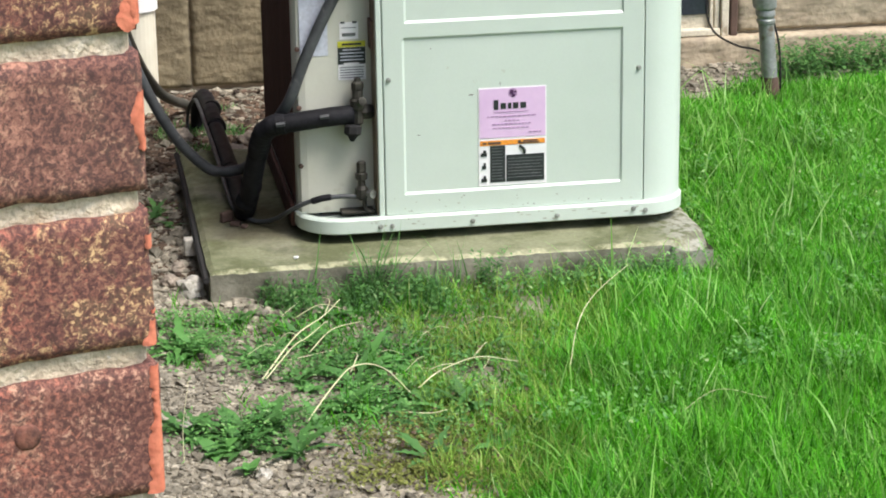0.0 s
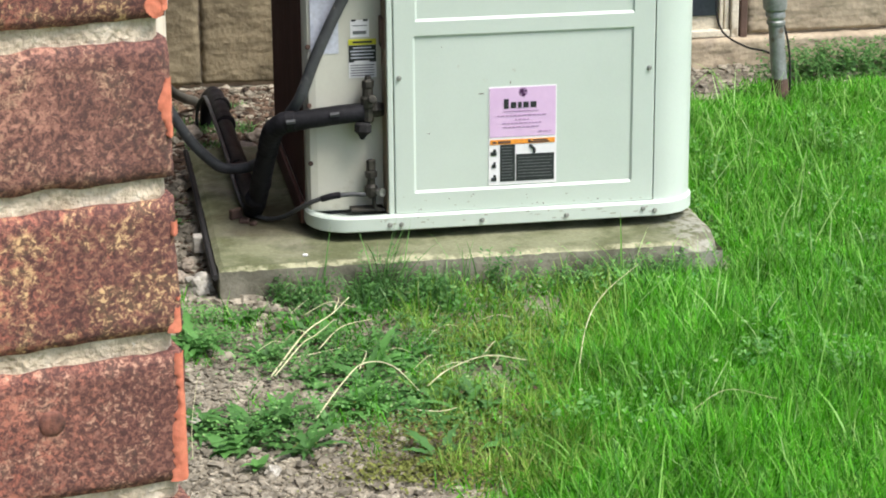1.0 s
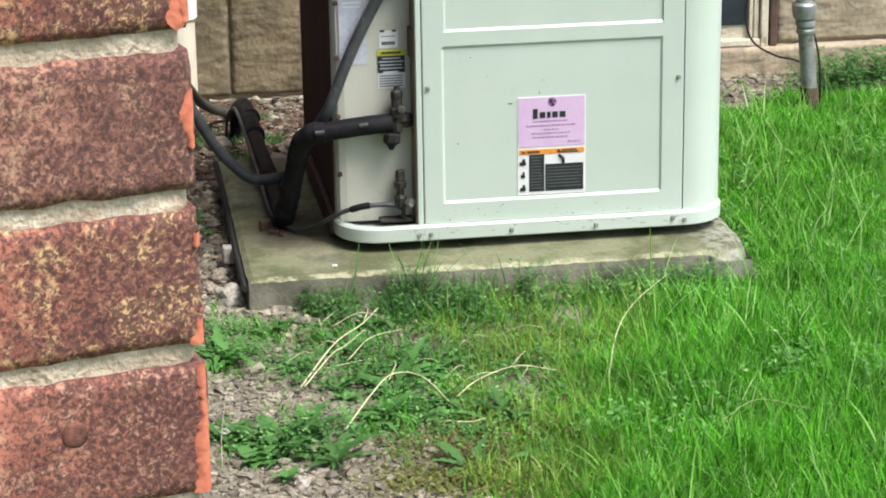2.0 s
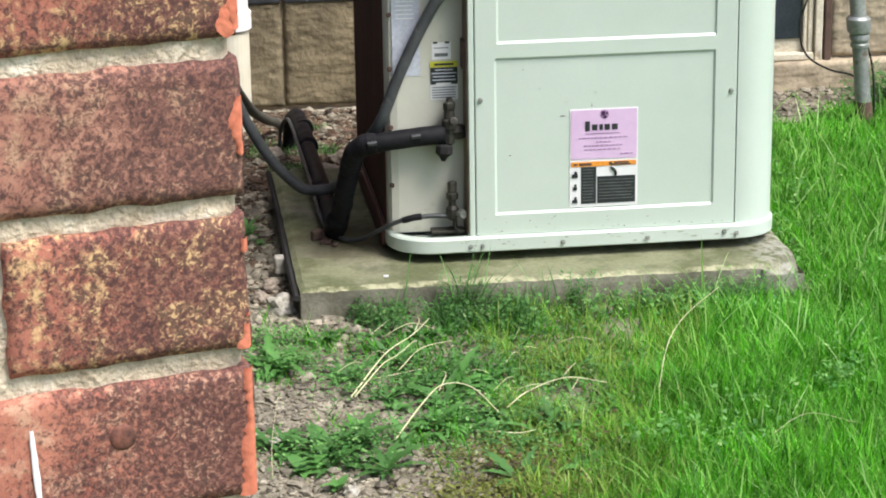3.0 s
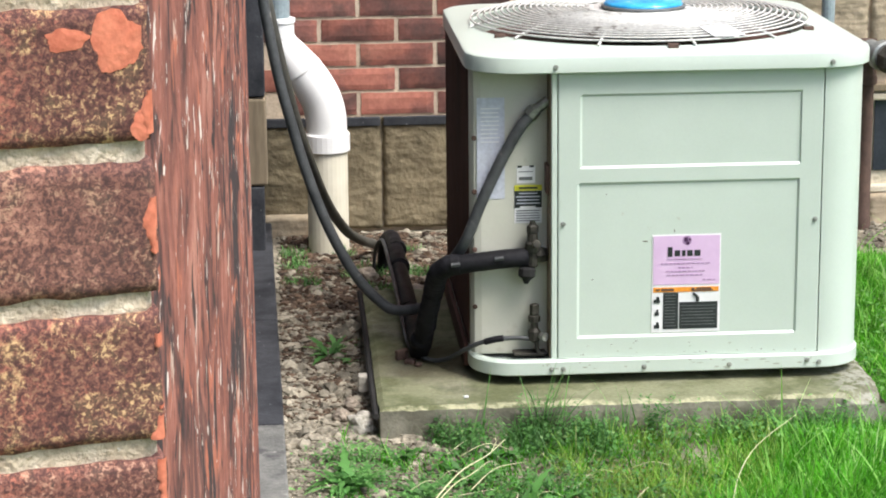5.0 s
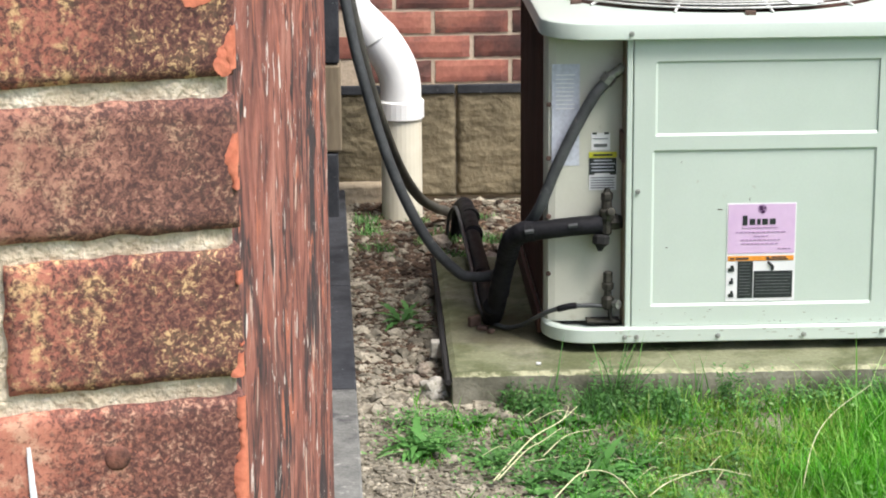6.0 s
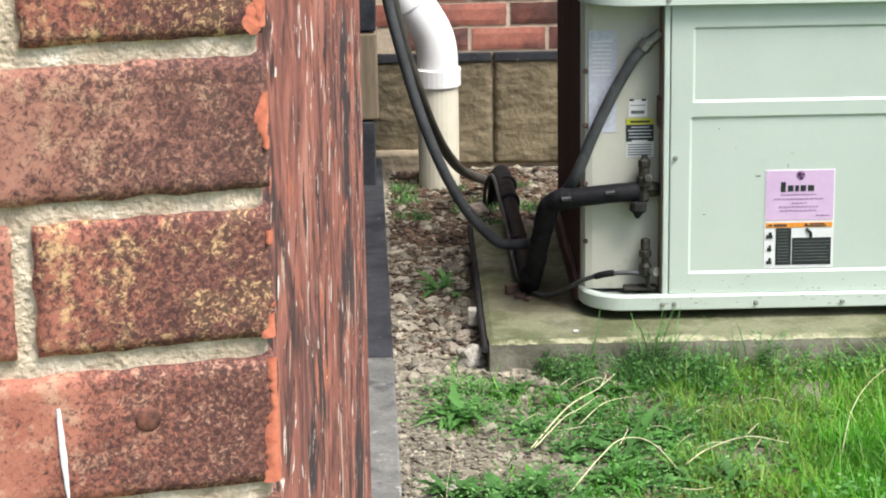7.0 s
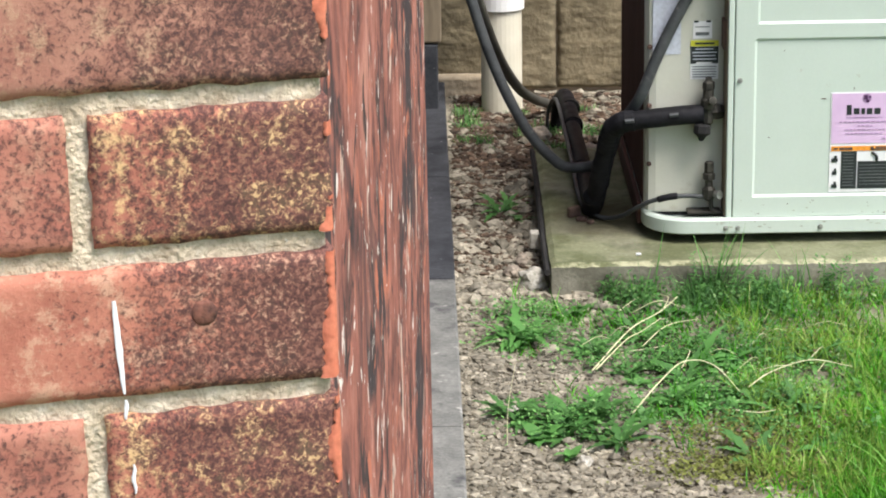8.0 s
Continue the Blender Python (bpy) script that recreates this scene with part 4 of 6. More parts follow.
def guard_z(r):
    t = r / FR
    return 0.744 + 0.022 * (1 - max(t - 0.6, 0) ** 2 / 0.16) if t > 0.6 else 0.766


def guard_loop(r, bm=None):
    return tube([(FCX + r * math.cos(2 * math.pi * k / 64), FCY + r * math.sin(2 * math.pi * k / 64), guard_z(r)) for k in range(65)], 0.0021, 6, 1, bm=bm)


guard_loop(0.359, guard)
guard_ob = part("fan_guard", guard, M_WIRE, ac, "pale wire fan guard with dirty joints", smooth=True)
for i in range(19):
    part("guard_ring", guard_loop(0.118 + 0.0125 * i), M_WIRE, guard_ob, smooth=True)
for k in range(12):
    a = 2 * math.pi * (k + 0.3) / 12
    part("guard_rib", tube([(FCX + r * math.cos(a), FCY + r * math.sin(a), guard_z(r) - 0.004) for r in (0.1, 0.17, 0.23, 0.28, 0.32, 0.345, 0.365)] + [(FCX + 0.372 * math.cos(a), FCY + 0.372 * math.sin(a), 0.736)], 0.0032, 6, 3), M_WIRE, guard_ob, smooth=True)
for k in range(6):
    a = 2 * math.pi * (k + 0.15) / 6 + 0.4
    part("clip", box(FCX + 0.372 * math.cos(a) - 0.011, FCX + 0.372 * math.cos(a) + 0.011, FCY + 0.372 * math.sin(a) - 0.006, FCY + 0.372 * math.sin(a) + 0.006, 0.728, 0.741, 0.002), M_RUST, guard_ob, "dirty steel clip")
part("hub_plate", lathe([(0.248, 0.748), (0.25, 0.752), (0.19, 0.757), (0.12, 0.76), (0.118, 0.762)], FCX, FCY, 0, 48), M_WIRE, ac, "round grey motor plate", smooth=True)
part("badge", lathe([(0.083, 0.768), (0.085, 0.772), (0.08, 0.778), (0.03, 0.781)], FCX + 0.01, FCY, 0, 40), M_BLUE, ac, "blue round badge", smooth=True)
part("badge_rim", lathe([(0.089, 0.764), (0.091, 0.769), (0.0855, 0.7705)], FCX + 0.01, FCY, 0, 40), M_GREYINK, ac, smooth=True)
# two slanted white strips laid over the front of the guard
for dx, w, lean in ((0.1, 0.05, 0.022), (0.145, 0.022, 0.03)):
    bm = bmesh.new()
    ya, yb = FCY - math.sqrt(0.358 ** 2 - dx ** 2), FCY - math.sqrt(0.305 ** 2 - dx ** 2)
    q = [bm.verts.new(c) for c in ((FCX + dx, ya, guard_z(0.358) + 0.004), (FCX + dx + w, ya, guard_z(0.358) + 0.004), (FCX + dx + w - lean, yb, guard_z(0.305) + 0.004), (FCX + dx - lean, yb, guard_z(0.305) + 0.004))]
    bm.faces.new(q)
    ret = bmesh.ops.extrude_face_region(bm, geom=bm.faces[:])
    for v in [g for g in ret["geom"] if isinstance(g, bmesh.types.BMVert)]:
        v.co.z += 0.001
    part("torn_sticker", bm, M_WHITE, guard_ob, "slanted white strip on the fan guard")
for k in range(3):
    bm = bmesh.new()
    pts = []
    for r in (0.07, 0.14, 0.22, 0.31):
        for s, dz in ((-0.45, 0.0), (0.0, 0.03), (0.45, 0.05)):
            a = 2 * math.pi * k / 3 + s * (0.7 + r)
            pts.append(bm.verts.new((FCX + r * math.cos(a), FCY + r * math.sin(a), 0.63 + dz)))
    for j in range(3):
        for i in range(2):
            bm.faces.new((pts[j * 3 + i], pts[j * 3 + i + 1], pts[j * 3 + i + 4], pts[j * 3 + i + 3]))
    ret = bmesh.ops.extrude_face_region(bm, geom=bm.faces[:])
    for v in [g for g in ret["geom"] if isinstance(g, bmesh.types.BMVert)]:
        v.co.z -= 0.003
    part("fan_blade", bm, M_DARK, ac, smooth=True)
part("fan_motor", lathe([(0.07, 0.55), (0.075, 0.56), (0.075, 0.69), (0.06, 0.7)], FCX, FCY, 0, 24), M_DARK, ac, smooth=True)


def screw(x, z, y, r=0.0055, m_=M_STEEL):
    bm = bmesh.new()
    for rad, dy0, dy1, n in ((r * 1.35, 0.0, -0.0012, 16), (r, -0.0012, -0.0045, 6)):
        a = [bm.verts.new((x + rad * math.cos(2 * math.pi * k / n), y + dy0, z + rad * math.sin(2 * math.pi * k / n))) for k in range(n)]
        b = [bm.verts.new((x + rad * 0.93 * math.cos(2 * math.pi * k / n), y + dy1, z + rad * 0.93 * math.sin(2 * math.pi * k / n))) for k in range(n)]
        for k in range(n):
            bm.faces.new((a[k], a[(k + 1) % n], b[(k + 1) % n], b[k]))
        bm.faces.new(b)
    part("screw", bm, m_, ac)


for x, z, y in ((0.0, 0.382, 0.0), (0.511, 0.38, 0.0), (-0.018, 0.703, -0.022), (0.533, 0.703, -0.022), (-0.024, 0.083, -0.012), (0.0, 0.083, -0.012), (0.165, 0.083, -0.012), (0.34, 0.083, -0.012), (0.525, 0.083, -0.012), (0.5, 0.088, -0.012)):
    screw(x, z, y, 0.004, M_SCREW)
for z in (0.2, 0.32, 0.44, 0.55):
    screw(-0.1735, z, 0.06, 0.004, M_RUST)


def scuff(x, z, w, h, m_):
    bm = bmesh.new()
    n_ = 9
    ring = [bm.verts.new((x + w * math.cos(2 * math.pi * k / n_) * (1 + 0.5 * noise.noise((k, x * 90, z * 90))), -0.0007 + (0.004 if (0.034 < x < 0.473 and (0.15 < z < 0.46 or 0.5 < z < 0.64)) else 0), z + h * math.sin(2 * math.pi * k / n_))) for k in range(n_)]
    bm.faces.new(ring)
    ret = bmesh.ops.extrude_face_region(bm, geom=bm.faces[:])
    for v in [g for g in ret["geom"] if isinstance(g, bmesh.types.BMVert)]:
        v.co.y += 0.0005
    part("scuff", bm, m_, panel)


for x, z, w, h in ((0.167, 0.342, 0.0055, 0.001), (0.226, 0.362, 0.0008, 0.0035), (0.06, 0.265, 0.003, 0.0007), (0.087, 0.44, 0.001, 0.001)):
    scuff(x, z, w, h, M_RUST)
rs = random.Random(77)
for _ in range(26):
    scuff(rs.uniform(0.0, 0.51), 0.108 + 0.03 * rs.random() ** 2, rs.uniform(0.0006, 0.003), rs.uniform(0.0004, 0.0014), rs.choice((M_RUST, M_GRIME, M_GRIME, M_GRIME)))


def pan_speck(x, z, w, h, m_):
    bm = bmesh.new()
    ring = [bm.verts.new((x + w * math.cos(2 * math.pi * k / 8) * (1 + 0.4 * noise.noise((k, x * 70, z * 90))), Y0 - 0.0004, z + h * math.sin(2 * math.pi * k / 8))) for k in range(8)]
    bm.faces.new(ring)
    ret = bmesh.ops.extrude_face_region(bm, geom=bm.faces[:])
    for v in [g for g in ret["geom"] if isinstance(g, bmesh.types.BMVert)]:
        v.co.y += 0.0006
    part("grime_speck", bm, m_, pan)


for _ in range(26):
    pan_speck(rs.uniform(-0.06, 0.52), rs.uniform(0.0755, 0.0965), rs.uniform(0.0015, 0.008), rs.uniform(0.0005, 0.0018), M_GRIME)


# ---- stickers ----
def sheet(x0, x1, z0, z1, y, thick=0.0006, bm=None):
    return box(x0, x1, y - thick, y, z0, z1, bm=bm)


LY, LZ = 0.0035, -0.0075
lab = part("warning_label", sheet(0.181, 0.321, 0.158, 0.362, LY), M_WHITE, ac, "lilac and white sticker with black warning block")
part("lilac_field", sheet(0.1835, 0.3185, 0.258, 0.3595, LY - 0.0009), M_PINK, lab)
part("orange_band", sheet(0.184, 0.3175, 0.2425, 0.2525, LY - 0.0009), M_ORINK, lab)
part("black_block", sheet(0.2045, 0.2355, 0.165, 0.2415, LY - 0.0009), M_INK, lab)
part("black_block", sheet(0.2375, 0.316, 0.165, 0.221, LY - 0.0009), M_INK, lab)
# the big word as plain bars
for x0, x1, z0, z1 in ((0.2125, 0.222, 0.3165, 0.3365), (0.2265, 0.2375, 0.3175, 0.3295), (0.2415, 0.2485, 0.3175, 0.3295), (0.252, 0.263, 0.3175, 0.3295), (0.267, 0.279, 0.3175, 0.3295)):
    part("print_bar", sheet(x0, x1, z0, z1, LY - 0.0018), M_INK, lab)
part("print_bar", sheet(0.2115, 0.284, 0.3105, 0.3118, LY - 0.0018), M_FAINT, lab)
disc = bmesh.new()
bmesh.ops.create_circle(disc, cap_ends=True, segments=24, radius=0.0095, matrix=Matrix.Translation((0.2515, LY - 0.0016, 0.3495)) @ Matrix.Rotation(radians(90), 4, "X"))
part("emblem", disc, M_FAINT, lab)
for x0, x1, z0, z1 in ((0.2455, 0.253, 0.3475, 0.356), (0.25, 0.256, 0.341, 0.347), (0.2545, 0.259, 0.35, 0.354)):
    part("emblem", sheet(x0, x1, z0, z1, LY - 0.002), M_PURPLE, lab)
for x0, x1, z in ((0.199, 0.302, 0.302), (0.235, 0.266, 0.2935), (0.209, 0.292, 0.286), (0.211, 0.287, 0.278), (0.284, 0.312, 0.2675)):
    q = x0
    while q < x1 - 0.002:
        w = min(0.004 + 0.011 * abs(noise.noise((q * 300, z * 200, 1))), x1 - q)
        part("print_bar", sheet(q, q + w, z - 0.0011, z + 0.0011, LY - 0.0018), M_FAINT, lab)
        q += w + 0.002
for x0, x1, z, w_ in ((0.189, 0.197, 0.2475, 0.0018), (0.2, 0.226, 0.2475, 0.0022), (0.262, 0.268, 0.248, 0.003), (0.272, 0.302, 0.2495, 0.0015), (0.264, 0.306, 0.2455, 0.0013)):
    part("print_bar", sheet(x0, x1, z - w_, z + w_, LY - 0.0018), M_RUST, lab)
for i in range(7):
    z = 0.2135 - i * 0.0066
    x1 = 0.3125 - 0.012 * abs(noise.noise((i * 2.3, 1, 4)))
    part("print_bar", sheet(0.241, x1, z - 0.0006, z + 0.0006, LY - 0.0018), M_GREYINK, lab)
for i in range(11):
    z = 0.236 - i * 0.0064
    part("print_bar", sheet(0.2075, 0.231 - 0.009 * abs(noise.noise((i * 1.7, 2, 4))), z - 0.0006, z + 0.0006, LY - 0.0018), M_GREYINK, lab)
for zc, w in ((0.2265, 0.0075), (0.2, 0.005), (0.173, 0.0065)):
    bm = sheet(0.1925 - w, 0.1925 + w * 0.7, zc - 0.006, zc + 0.001, LY - 0.0016)
    sheet(0.1925 - w * 0.3, 0.1925 + w * 0.5, zc + 0.0008, zc + 0.0068, LY - 0.0016, bm=bm)
    part("pictogram", bm, M_INK, lab)
part("pictogram", tube([(0.275, LY - 0.0012, 0.2225), (0.2745, LY - 0.0018, 0.231), (0.2655, LY - 0.0014, 0.2395)], 0.003, 6, 4), M_INK, lab)

for ob in (lab, *lab.children_recursive):
    for v in ob.data.vertices:
        v.co.z += LZ

PY = 0.058
inst = part("instruction_sheet", sheet(-0.168, -0.112, 0.425, 0.632, PY), M_PALEINK, service, "pale blue-white printed sheet")
for i in range(9):
    z = 0.61 - i * 0.0085
    part("print_bar", sheet(-0.16 + 0.01 * abs(noise.noise((i, 1, 1))), -0.122 - 0.014 * abs(noise.noise((i * 1.7, 3, 1))), z - 0.0011, z + 0.0011, PY - 0.0009), M_WHITE, inst)
small = part("rating_label", sheet(-0.088, -0.05, 0.456, 0.491, PY), M_WHITE, service, "small white label with dark corners")
part("print_bar", sheet(-0.086, -0.077, 0.4885, 0.4925, PY - 0.0009), M_INK, small)
part("print_bar", sheet(-0.062, -0.053, 0.4885, 0.4925, PY - 0.0009), M_INK, small)
part("print_bar", sheet(-0.083, -0.056, 0.4625, 0.469, PY - 0.0009), M_GREYINK, small)
part("print_bar", sheet(-0.084, -0.055, 0.479, 0.4805, PY - 0.0009), M_GREYINK, small)
yl = part("caution_label", sheet(-0.0925, -0.0365, 0.3735, 0.4515, PY), M_WHITE, service, "yellow, black and white caution label")
part("yellow_band", sheet(-0.0925, -0.0365, 0.4405, 0.4525, PY - 0.0009), M_YELLOW, yl)
part("black_block", sheet(-0.092, -0.037, 0.4055, 0.44, PY - 0.0009), M_INK, yl)
part("print_bar", sheet(-0.081, -0.05, 0.404, 0.4085, PY - 0.0016), M_WHITE, yl)
for i, (a, b) in enumerate(((-0.083, -0.046), (-0.089, -0.04), (-0.087, -0.043), (-0.088, -0.041))):
    part("print_bar", sheet(a, b, 0.434 - i * 0.0068, 0.4362 - i * 0.0068, PY - 0.0018), M_PALEINK, yl)
part("print_bar", sheet(-0.084, -0.045, 0.4445, 0.4485, PY - 0.0018), M_INK, yl)
for i in range(5):
    part("print_bar", sheet(-0.089, -0.041 - 0.01 * abs(noise.noise((i * 1.3, 2, 2))), 0.3985 - i * 0.0052, 0.4002 - i * 0.0052, PY - 0.0012), M_GREYINK, yl)

# ---- service valves (parts of the unit) ----
def hexed(x, y, z, dirn, profile, sides=6, bm=None):
    """A turned or hexagonal fitting along any direction: profile of (distance, radius)."""
    bm = bm or bmesh.new()
    d = Vector(dirn).normalized()
    a = d.cross(Vector((0.31, 0.2, 0.93))).normalized()
    b = a.cross(d)
    rings = [[bm.verts.new(Vector((x, y, z)) + d * t + r * (math.cos(2 * math.pi * k / sides) * a + math.sin(2 * math.pi * k / sides) * b)) for k in range(sides)] for t, r in profile]
    for p, q in zip(rings, rings[1:]):
        for k in range(sides):
            bm.faces.new((p[k], p[(k + 1) % sides], q[(k + 1) % sides], q[k]))
    bm.faces.new(rings[0][::-1])
    bm.faces.new(rings[-1])
    return bm


suction = part("suction_valve", hexed(-0.06, 0.03, 0.288, (0.02, 0, 1), [(0, 0.009), (0.004, 0.012), (0.03, 0.012), (0.034, 0.015), (0.05, 0.015), (0.054, 0.011), (0.07, 0.011)], 10), M_BRASS, ac, "tarnished brass service valve")
part("stem_cap", hexed(-0.0585, 0.03, 0.357, (0.02, 0, 1), [(0, 0.0105), (0.004, 0.0125), (0.016, 0.0125), (0.02, 0.007), (0.026, 0.006)]), M_BRASS, suction)
part("service_port", hexed(-0.058, 0.03, 0.335, (0.2, -1, 0.25), [(0, 0.006), (0.018, 0.006), (0.018, 0.0085), (0.03, 0.0085), (0.031, 0.004)], 8), M_BRASS, suction)
part("flange_nut", hexed(-0.056, 0.033, 0.312, (1, 0.3, 0), [(0, 0.012), (0.008, 0.017), (0.02, 0.017), (0.034, 0.012)]), M_BRASS, suction)
part("valve_cap", hexed(-0.07, 0.022, 0.29, (-0.1, -0.15, -1), [(0, 0.014), (0.004, 0.0185), (0.018, 0.0185), (0.024, 0.01), (0.034, 0.004)], 8), M_DARK, ac, "dark corroded valve cap")
liquid = part("liquid_valve", hexed(-0.055, 0.03, 0.13, (0, 0, 1), [(0, 0.006), (0.006, 0.013), (0.024, 0.013), (0.03, 0.008), (0.042, 0.0075), (0.044, 0.012), (0.056, 0.0125), (0.058, 0.0085)], 8), M_BRASS, ac, "tarnished brass service valve")
part("stem_cap", hexed(-0.055, 0.03, 0.187, (0, 0, 1), [(0, 0.0085), (0.004, 0.0095), (0.022, 0.0095), (0.024, 0.006)]), M_BRASS, liquid)
part("service_port", hexed(-0.048, 0.028, 0.145, (0.6, -1, 0.1), [(0, 0.006), (0.014, 0.006), (0.014, 0.009), (0.026, 0.009)], 8), M_STEEL, liquid)
part("drain_bracket", box(-0.098, -0.03, 0.022, 0.055, 0.103, 0.109, 0.002), M_BRASS, ac, "dark corroded bracket")
part("stub_pipe", tube([(-0.05, 0.028, 0.14), (-0.05, 0.026, 0.118), (-0.044, 0.024, 0.108), (-0.03, 0.026, 0.106)], 0.0046, 8, 5), M_BRASS, ac, smooth=True)


# ---- lines and hoses ----
def foam_sleeve(pts, radius, seed, sides=16, steps=10, wrinkle=0.07):
    """Insulation foam: a tube whose skin is dented and creased across its length."""
    bm = tube(pts, radius, sides, steps)
    path = smooth_path(pts, steps)
    for i, v in enumerate(bm.verts):
        c = path[min(i // sides, len(path) - 1)]
        out = v.co - c
        k = i // sides
        crease = noise.noise((k * 0.83, seed, 1.0)) * 0.7 + noise.noise((v.co.x * 60, v.co.y * 30, v.co.z * 60 + seed))
        v.co = c + out * (1 + wrinkle * crease)
    return bm


foam = thing("insulated_pipe", -0.28, 0.3, 0.06, "black foam insulated refrigerant pipe rising from the slab", "pipe")
part("insulation", foam_sleeve([(-0.068, 0.03, 0.309), (-0.1, 0.03, 0.3075), (-0.133, 0.03, 0.305), (-0.186, 0.032, 0.299), (-0.22, 0.035, 0.295)], 0.0192, 3, wrinkle=0.03), M_BLACK, foam, smooth=True)
part("elbow_wrap", foam_sleeve([(-0.205, 0.033, 0.297), (-0.228, 0.038, 0.293), (-0.246, 0.052, 0.277), (-0.253, 0.07, 0.252), (-0.257, 0.085, 0.228)], 0.0215, 8, wrinkle=0.1), M_BLACK, foam, "taped black elbow", smooth=True)
part("insulation", foam_sleeve([(-0.253, 0.078, 0.245), (-0.262, 0.1, 0.2), (-0.268, 0.12, 0.16), (-0.274, 0.15, 0.115), (-0.278, 0.19, 0.08), (-0.281, 0.23, 0.06)], 0.0205, 5, wrinkle=0.09), M_BLACK, foam, "creased black foam sleeve", smooth=True)
part("insulation", foam_sleeve([(-0.283, 0.14, 0.112), (-0.283, 0.22, 0.088), (-0.282, 0.35, 0.077), (-0.284, 0.55, 0.077), (-0.288, 0.75, 0.08), (-0.291, 0.92, 0.083)], 0.0195, 11, wrinkle=0.06), M_BLACK, foam, smooth=True)
part("insulation", foam_sleeve([(-0.289, 0.86, 0.082), (-0.291, 1.0, 0.088), (-0.292, 1.1, 0.09), (-0.296, 1.18, 0.084), (-0.305, 1.225, 0.05), (-0.31, 1.235, -0.03)], 0.021, 14, wrinkle=0.08), M_BLACK, foam, "thicker black foam end", smooth=True)
for x in (-0.128, -0.216):
    part("tape", tube([(x - 0.009, 0.0125, 0.3105 + (x + 0.128) * 0.12), (x + 0.009, 0.0112, 0.3125 + (x + 0.128) * 0.12)], 0.005, 6, 1), M_CONDUIT, foam, "grey printed mark")
for y0, z0, r in ((0.5, 0.077, 0.0208), (0.87, 0.083, 0.0238), (1.02, 0.089, 0.024)):
    part("tape", tube([(-0.287, y0, z0), (-0.287, y0 + 0.025, z0)], r, 14, 1), M_DARK, foam, smooth="edges")

whip = thing("electrical_conduit", -0.27, 0.35, 0.12, "grey flexible electrical conduit from the wall to the unit", "conduit")
part("conduit", tube([(-0.056, 0.036, 0.605), (-0.085, 0.034, 0.572), (-0.125, 0.036, 0.5), (-0.162, 0.04, 0.42), (-0.194, 0.046, 0.34), (-0.222, 0.1, 0.28), (-0.245, 0.16, 0.22), (-0.25, 0.26, 0.165), (-0.262, 0.33, 0.132), (-0.285, 0.35, 0.119), (-0.318, 0.35, 0.119), (-0.345, 0.35, 0.129), (-0.395, 0.352, 0.18), (-0.437, 0.35, 0.249), (-0.474, 0.35, 0.33), (-0.508, 0.35, 0.426), (-0.537, 0.35, 0.53), (-0.563, 0.35, 0.635), (-0.585, 0.35, 0.76), (-0.61, 0.35, 0.92), (-0.65, 0.35, 1.0)], 0.0115, 12, 7), M_CONDUIT, whip, smooth=True)
part("connector", tube([(-0.064, 0.035, 0.597), (-0.052, 0.036, 0.611)], 0.0145, 8, 1), M_STEEL, whip, "shiny connector nut")
part("connector", tube([(-0.054, 0.036, 0.608), (-0.026, 0.037, 0.628)], 0.011, 10, 1), M_STEEL, whip, "shiny connector")

hose = thing("grey_hose", -0.4, 1.3, 0.03, "grey hose hanging down to the stony soil", "hose")
part("tube", tube([(-0.63, 0.62, 1.0), (-0.57, 0.64, 0.68), (-0.537, 0.68, 0.52), (-0.503, 0.74, 0.39), (-0.458, 0.9, 0.24), (-0.41, 1.1, 0.125), (-0.365, 1.28, 0.055), (-0.33, 1.38, 0.02), (-0.31, 1.42, -0.01)], 0.0125, 10, 7), M_HOSE, hose, smooth=True)

copper = thing("liquid_line", -0.2, 0.1, 0.06, "thin dark copper liquid line curving over the slab", "pipe")
part("line", tube([(-0.058, 0.03, 0.137), (-0.09, 0.03, 0.14), (-0.127, 0.03, 0.139), (-0.15, 0.035, 0.134), (-0.175, 0.05, 0.122), (-0.2, 0.08, 0.1), (-0.222, 0.12, 0.075), (-0.249, 0.155, 0.06), (-0.274, 0.185, 0.059), (-0.297, 0.235, 0.066), (-0.305, 0.33, 0.075), (-0.307, 0.58, 0.084), (-0.312, 0.89, 0.09), (-0.316, 1.05, 0.094), (-0.321, 1.14, 0.088), (-0.333, 1.2, 0.05), (-0.338, 1.22, -0.02)], 0.0048, 8, 7), M_CONDUIT, copper, smooth=True)
part("sleeve", tube([(-0.118, 0.03, 0.14), (-0.135, 0.031, 0.138), (-0.156, 0.038, 0.131)], 0.0068, 8, 4), M_BLACK, copper, "short black foam sleeve", smooth=True)

# rubbish at the pipe's foot
for x, y, w, d, h, turn in ((-0.318, 0.205, 0.03, 0.012, 0.022, 35), (-0.302, 0.172, 0.022, 0.018, 0.01, -20), (-0.286, 0.15, 0.016, 0.012, 0.008, 60)):
    scrap = link("scrap_wood", box(-w / 2, w / 2, -d / 2, d / 2, 0, h, 0.003), M_RUST)
    scrap.matrix_basis = pose(x, y, 0.05, 0, 0, turn)
    tagged(scrap, "small brown crumpled scrap lying on the slab", "debris", "scraps at the pipe's foot")

# ---- pipes at the back wall ----
drain = thing("drain_pipe", -0.45, 1.43, 0.0, "white and cream plastic drain pipe with offset bend", "drain pipe")
part("lower_pipe", lathe([(0.0535, -0.05), (0.0535, 0.27)], -0.447, 1.43, 0, 28), M_PVC_OLD, drain, "cream stained lower pipe", smooth=False)
part("coupling", lathe([(0.056, 0.262), (0.0605, 0.265), (0.0605, 0.308), (0.057, 0.312)], -0.447, 1.43, 0, 28), M_PVC, drain)
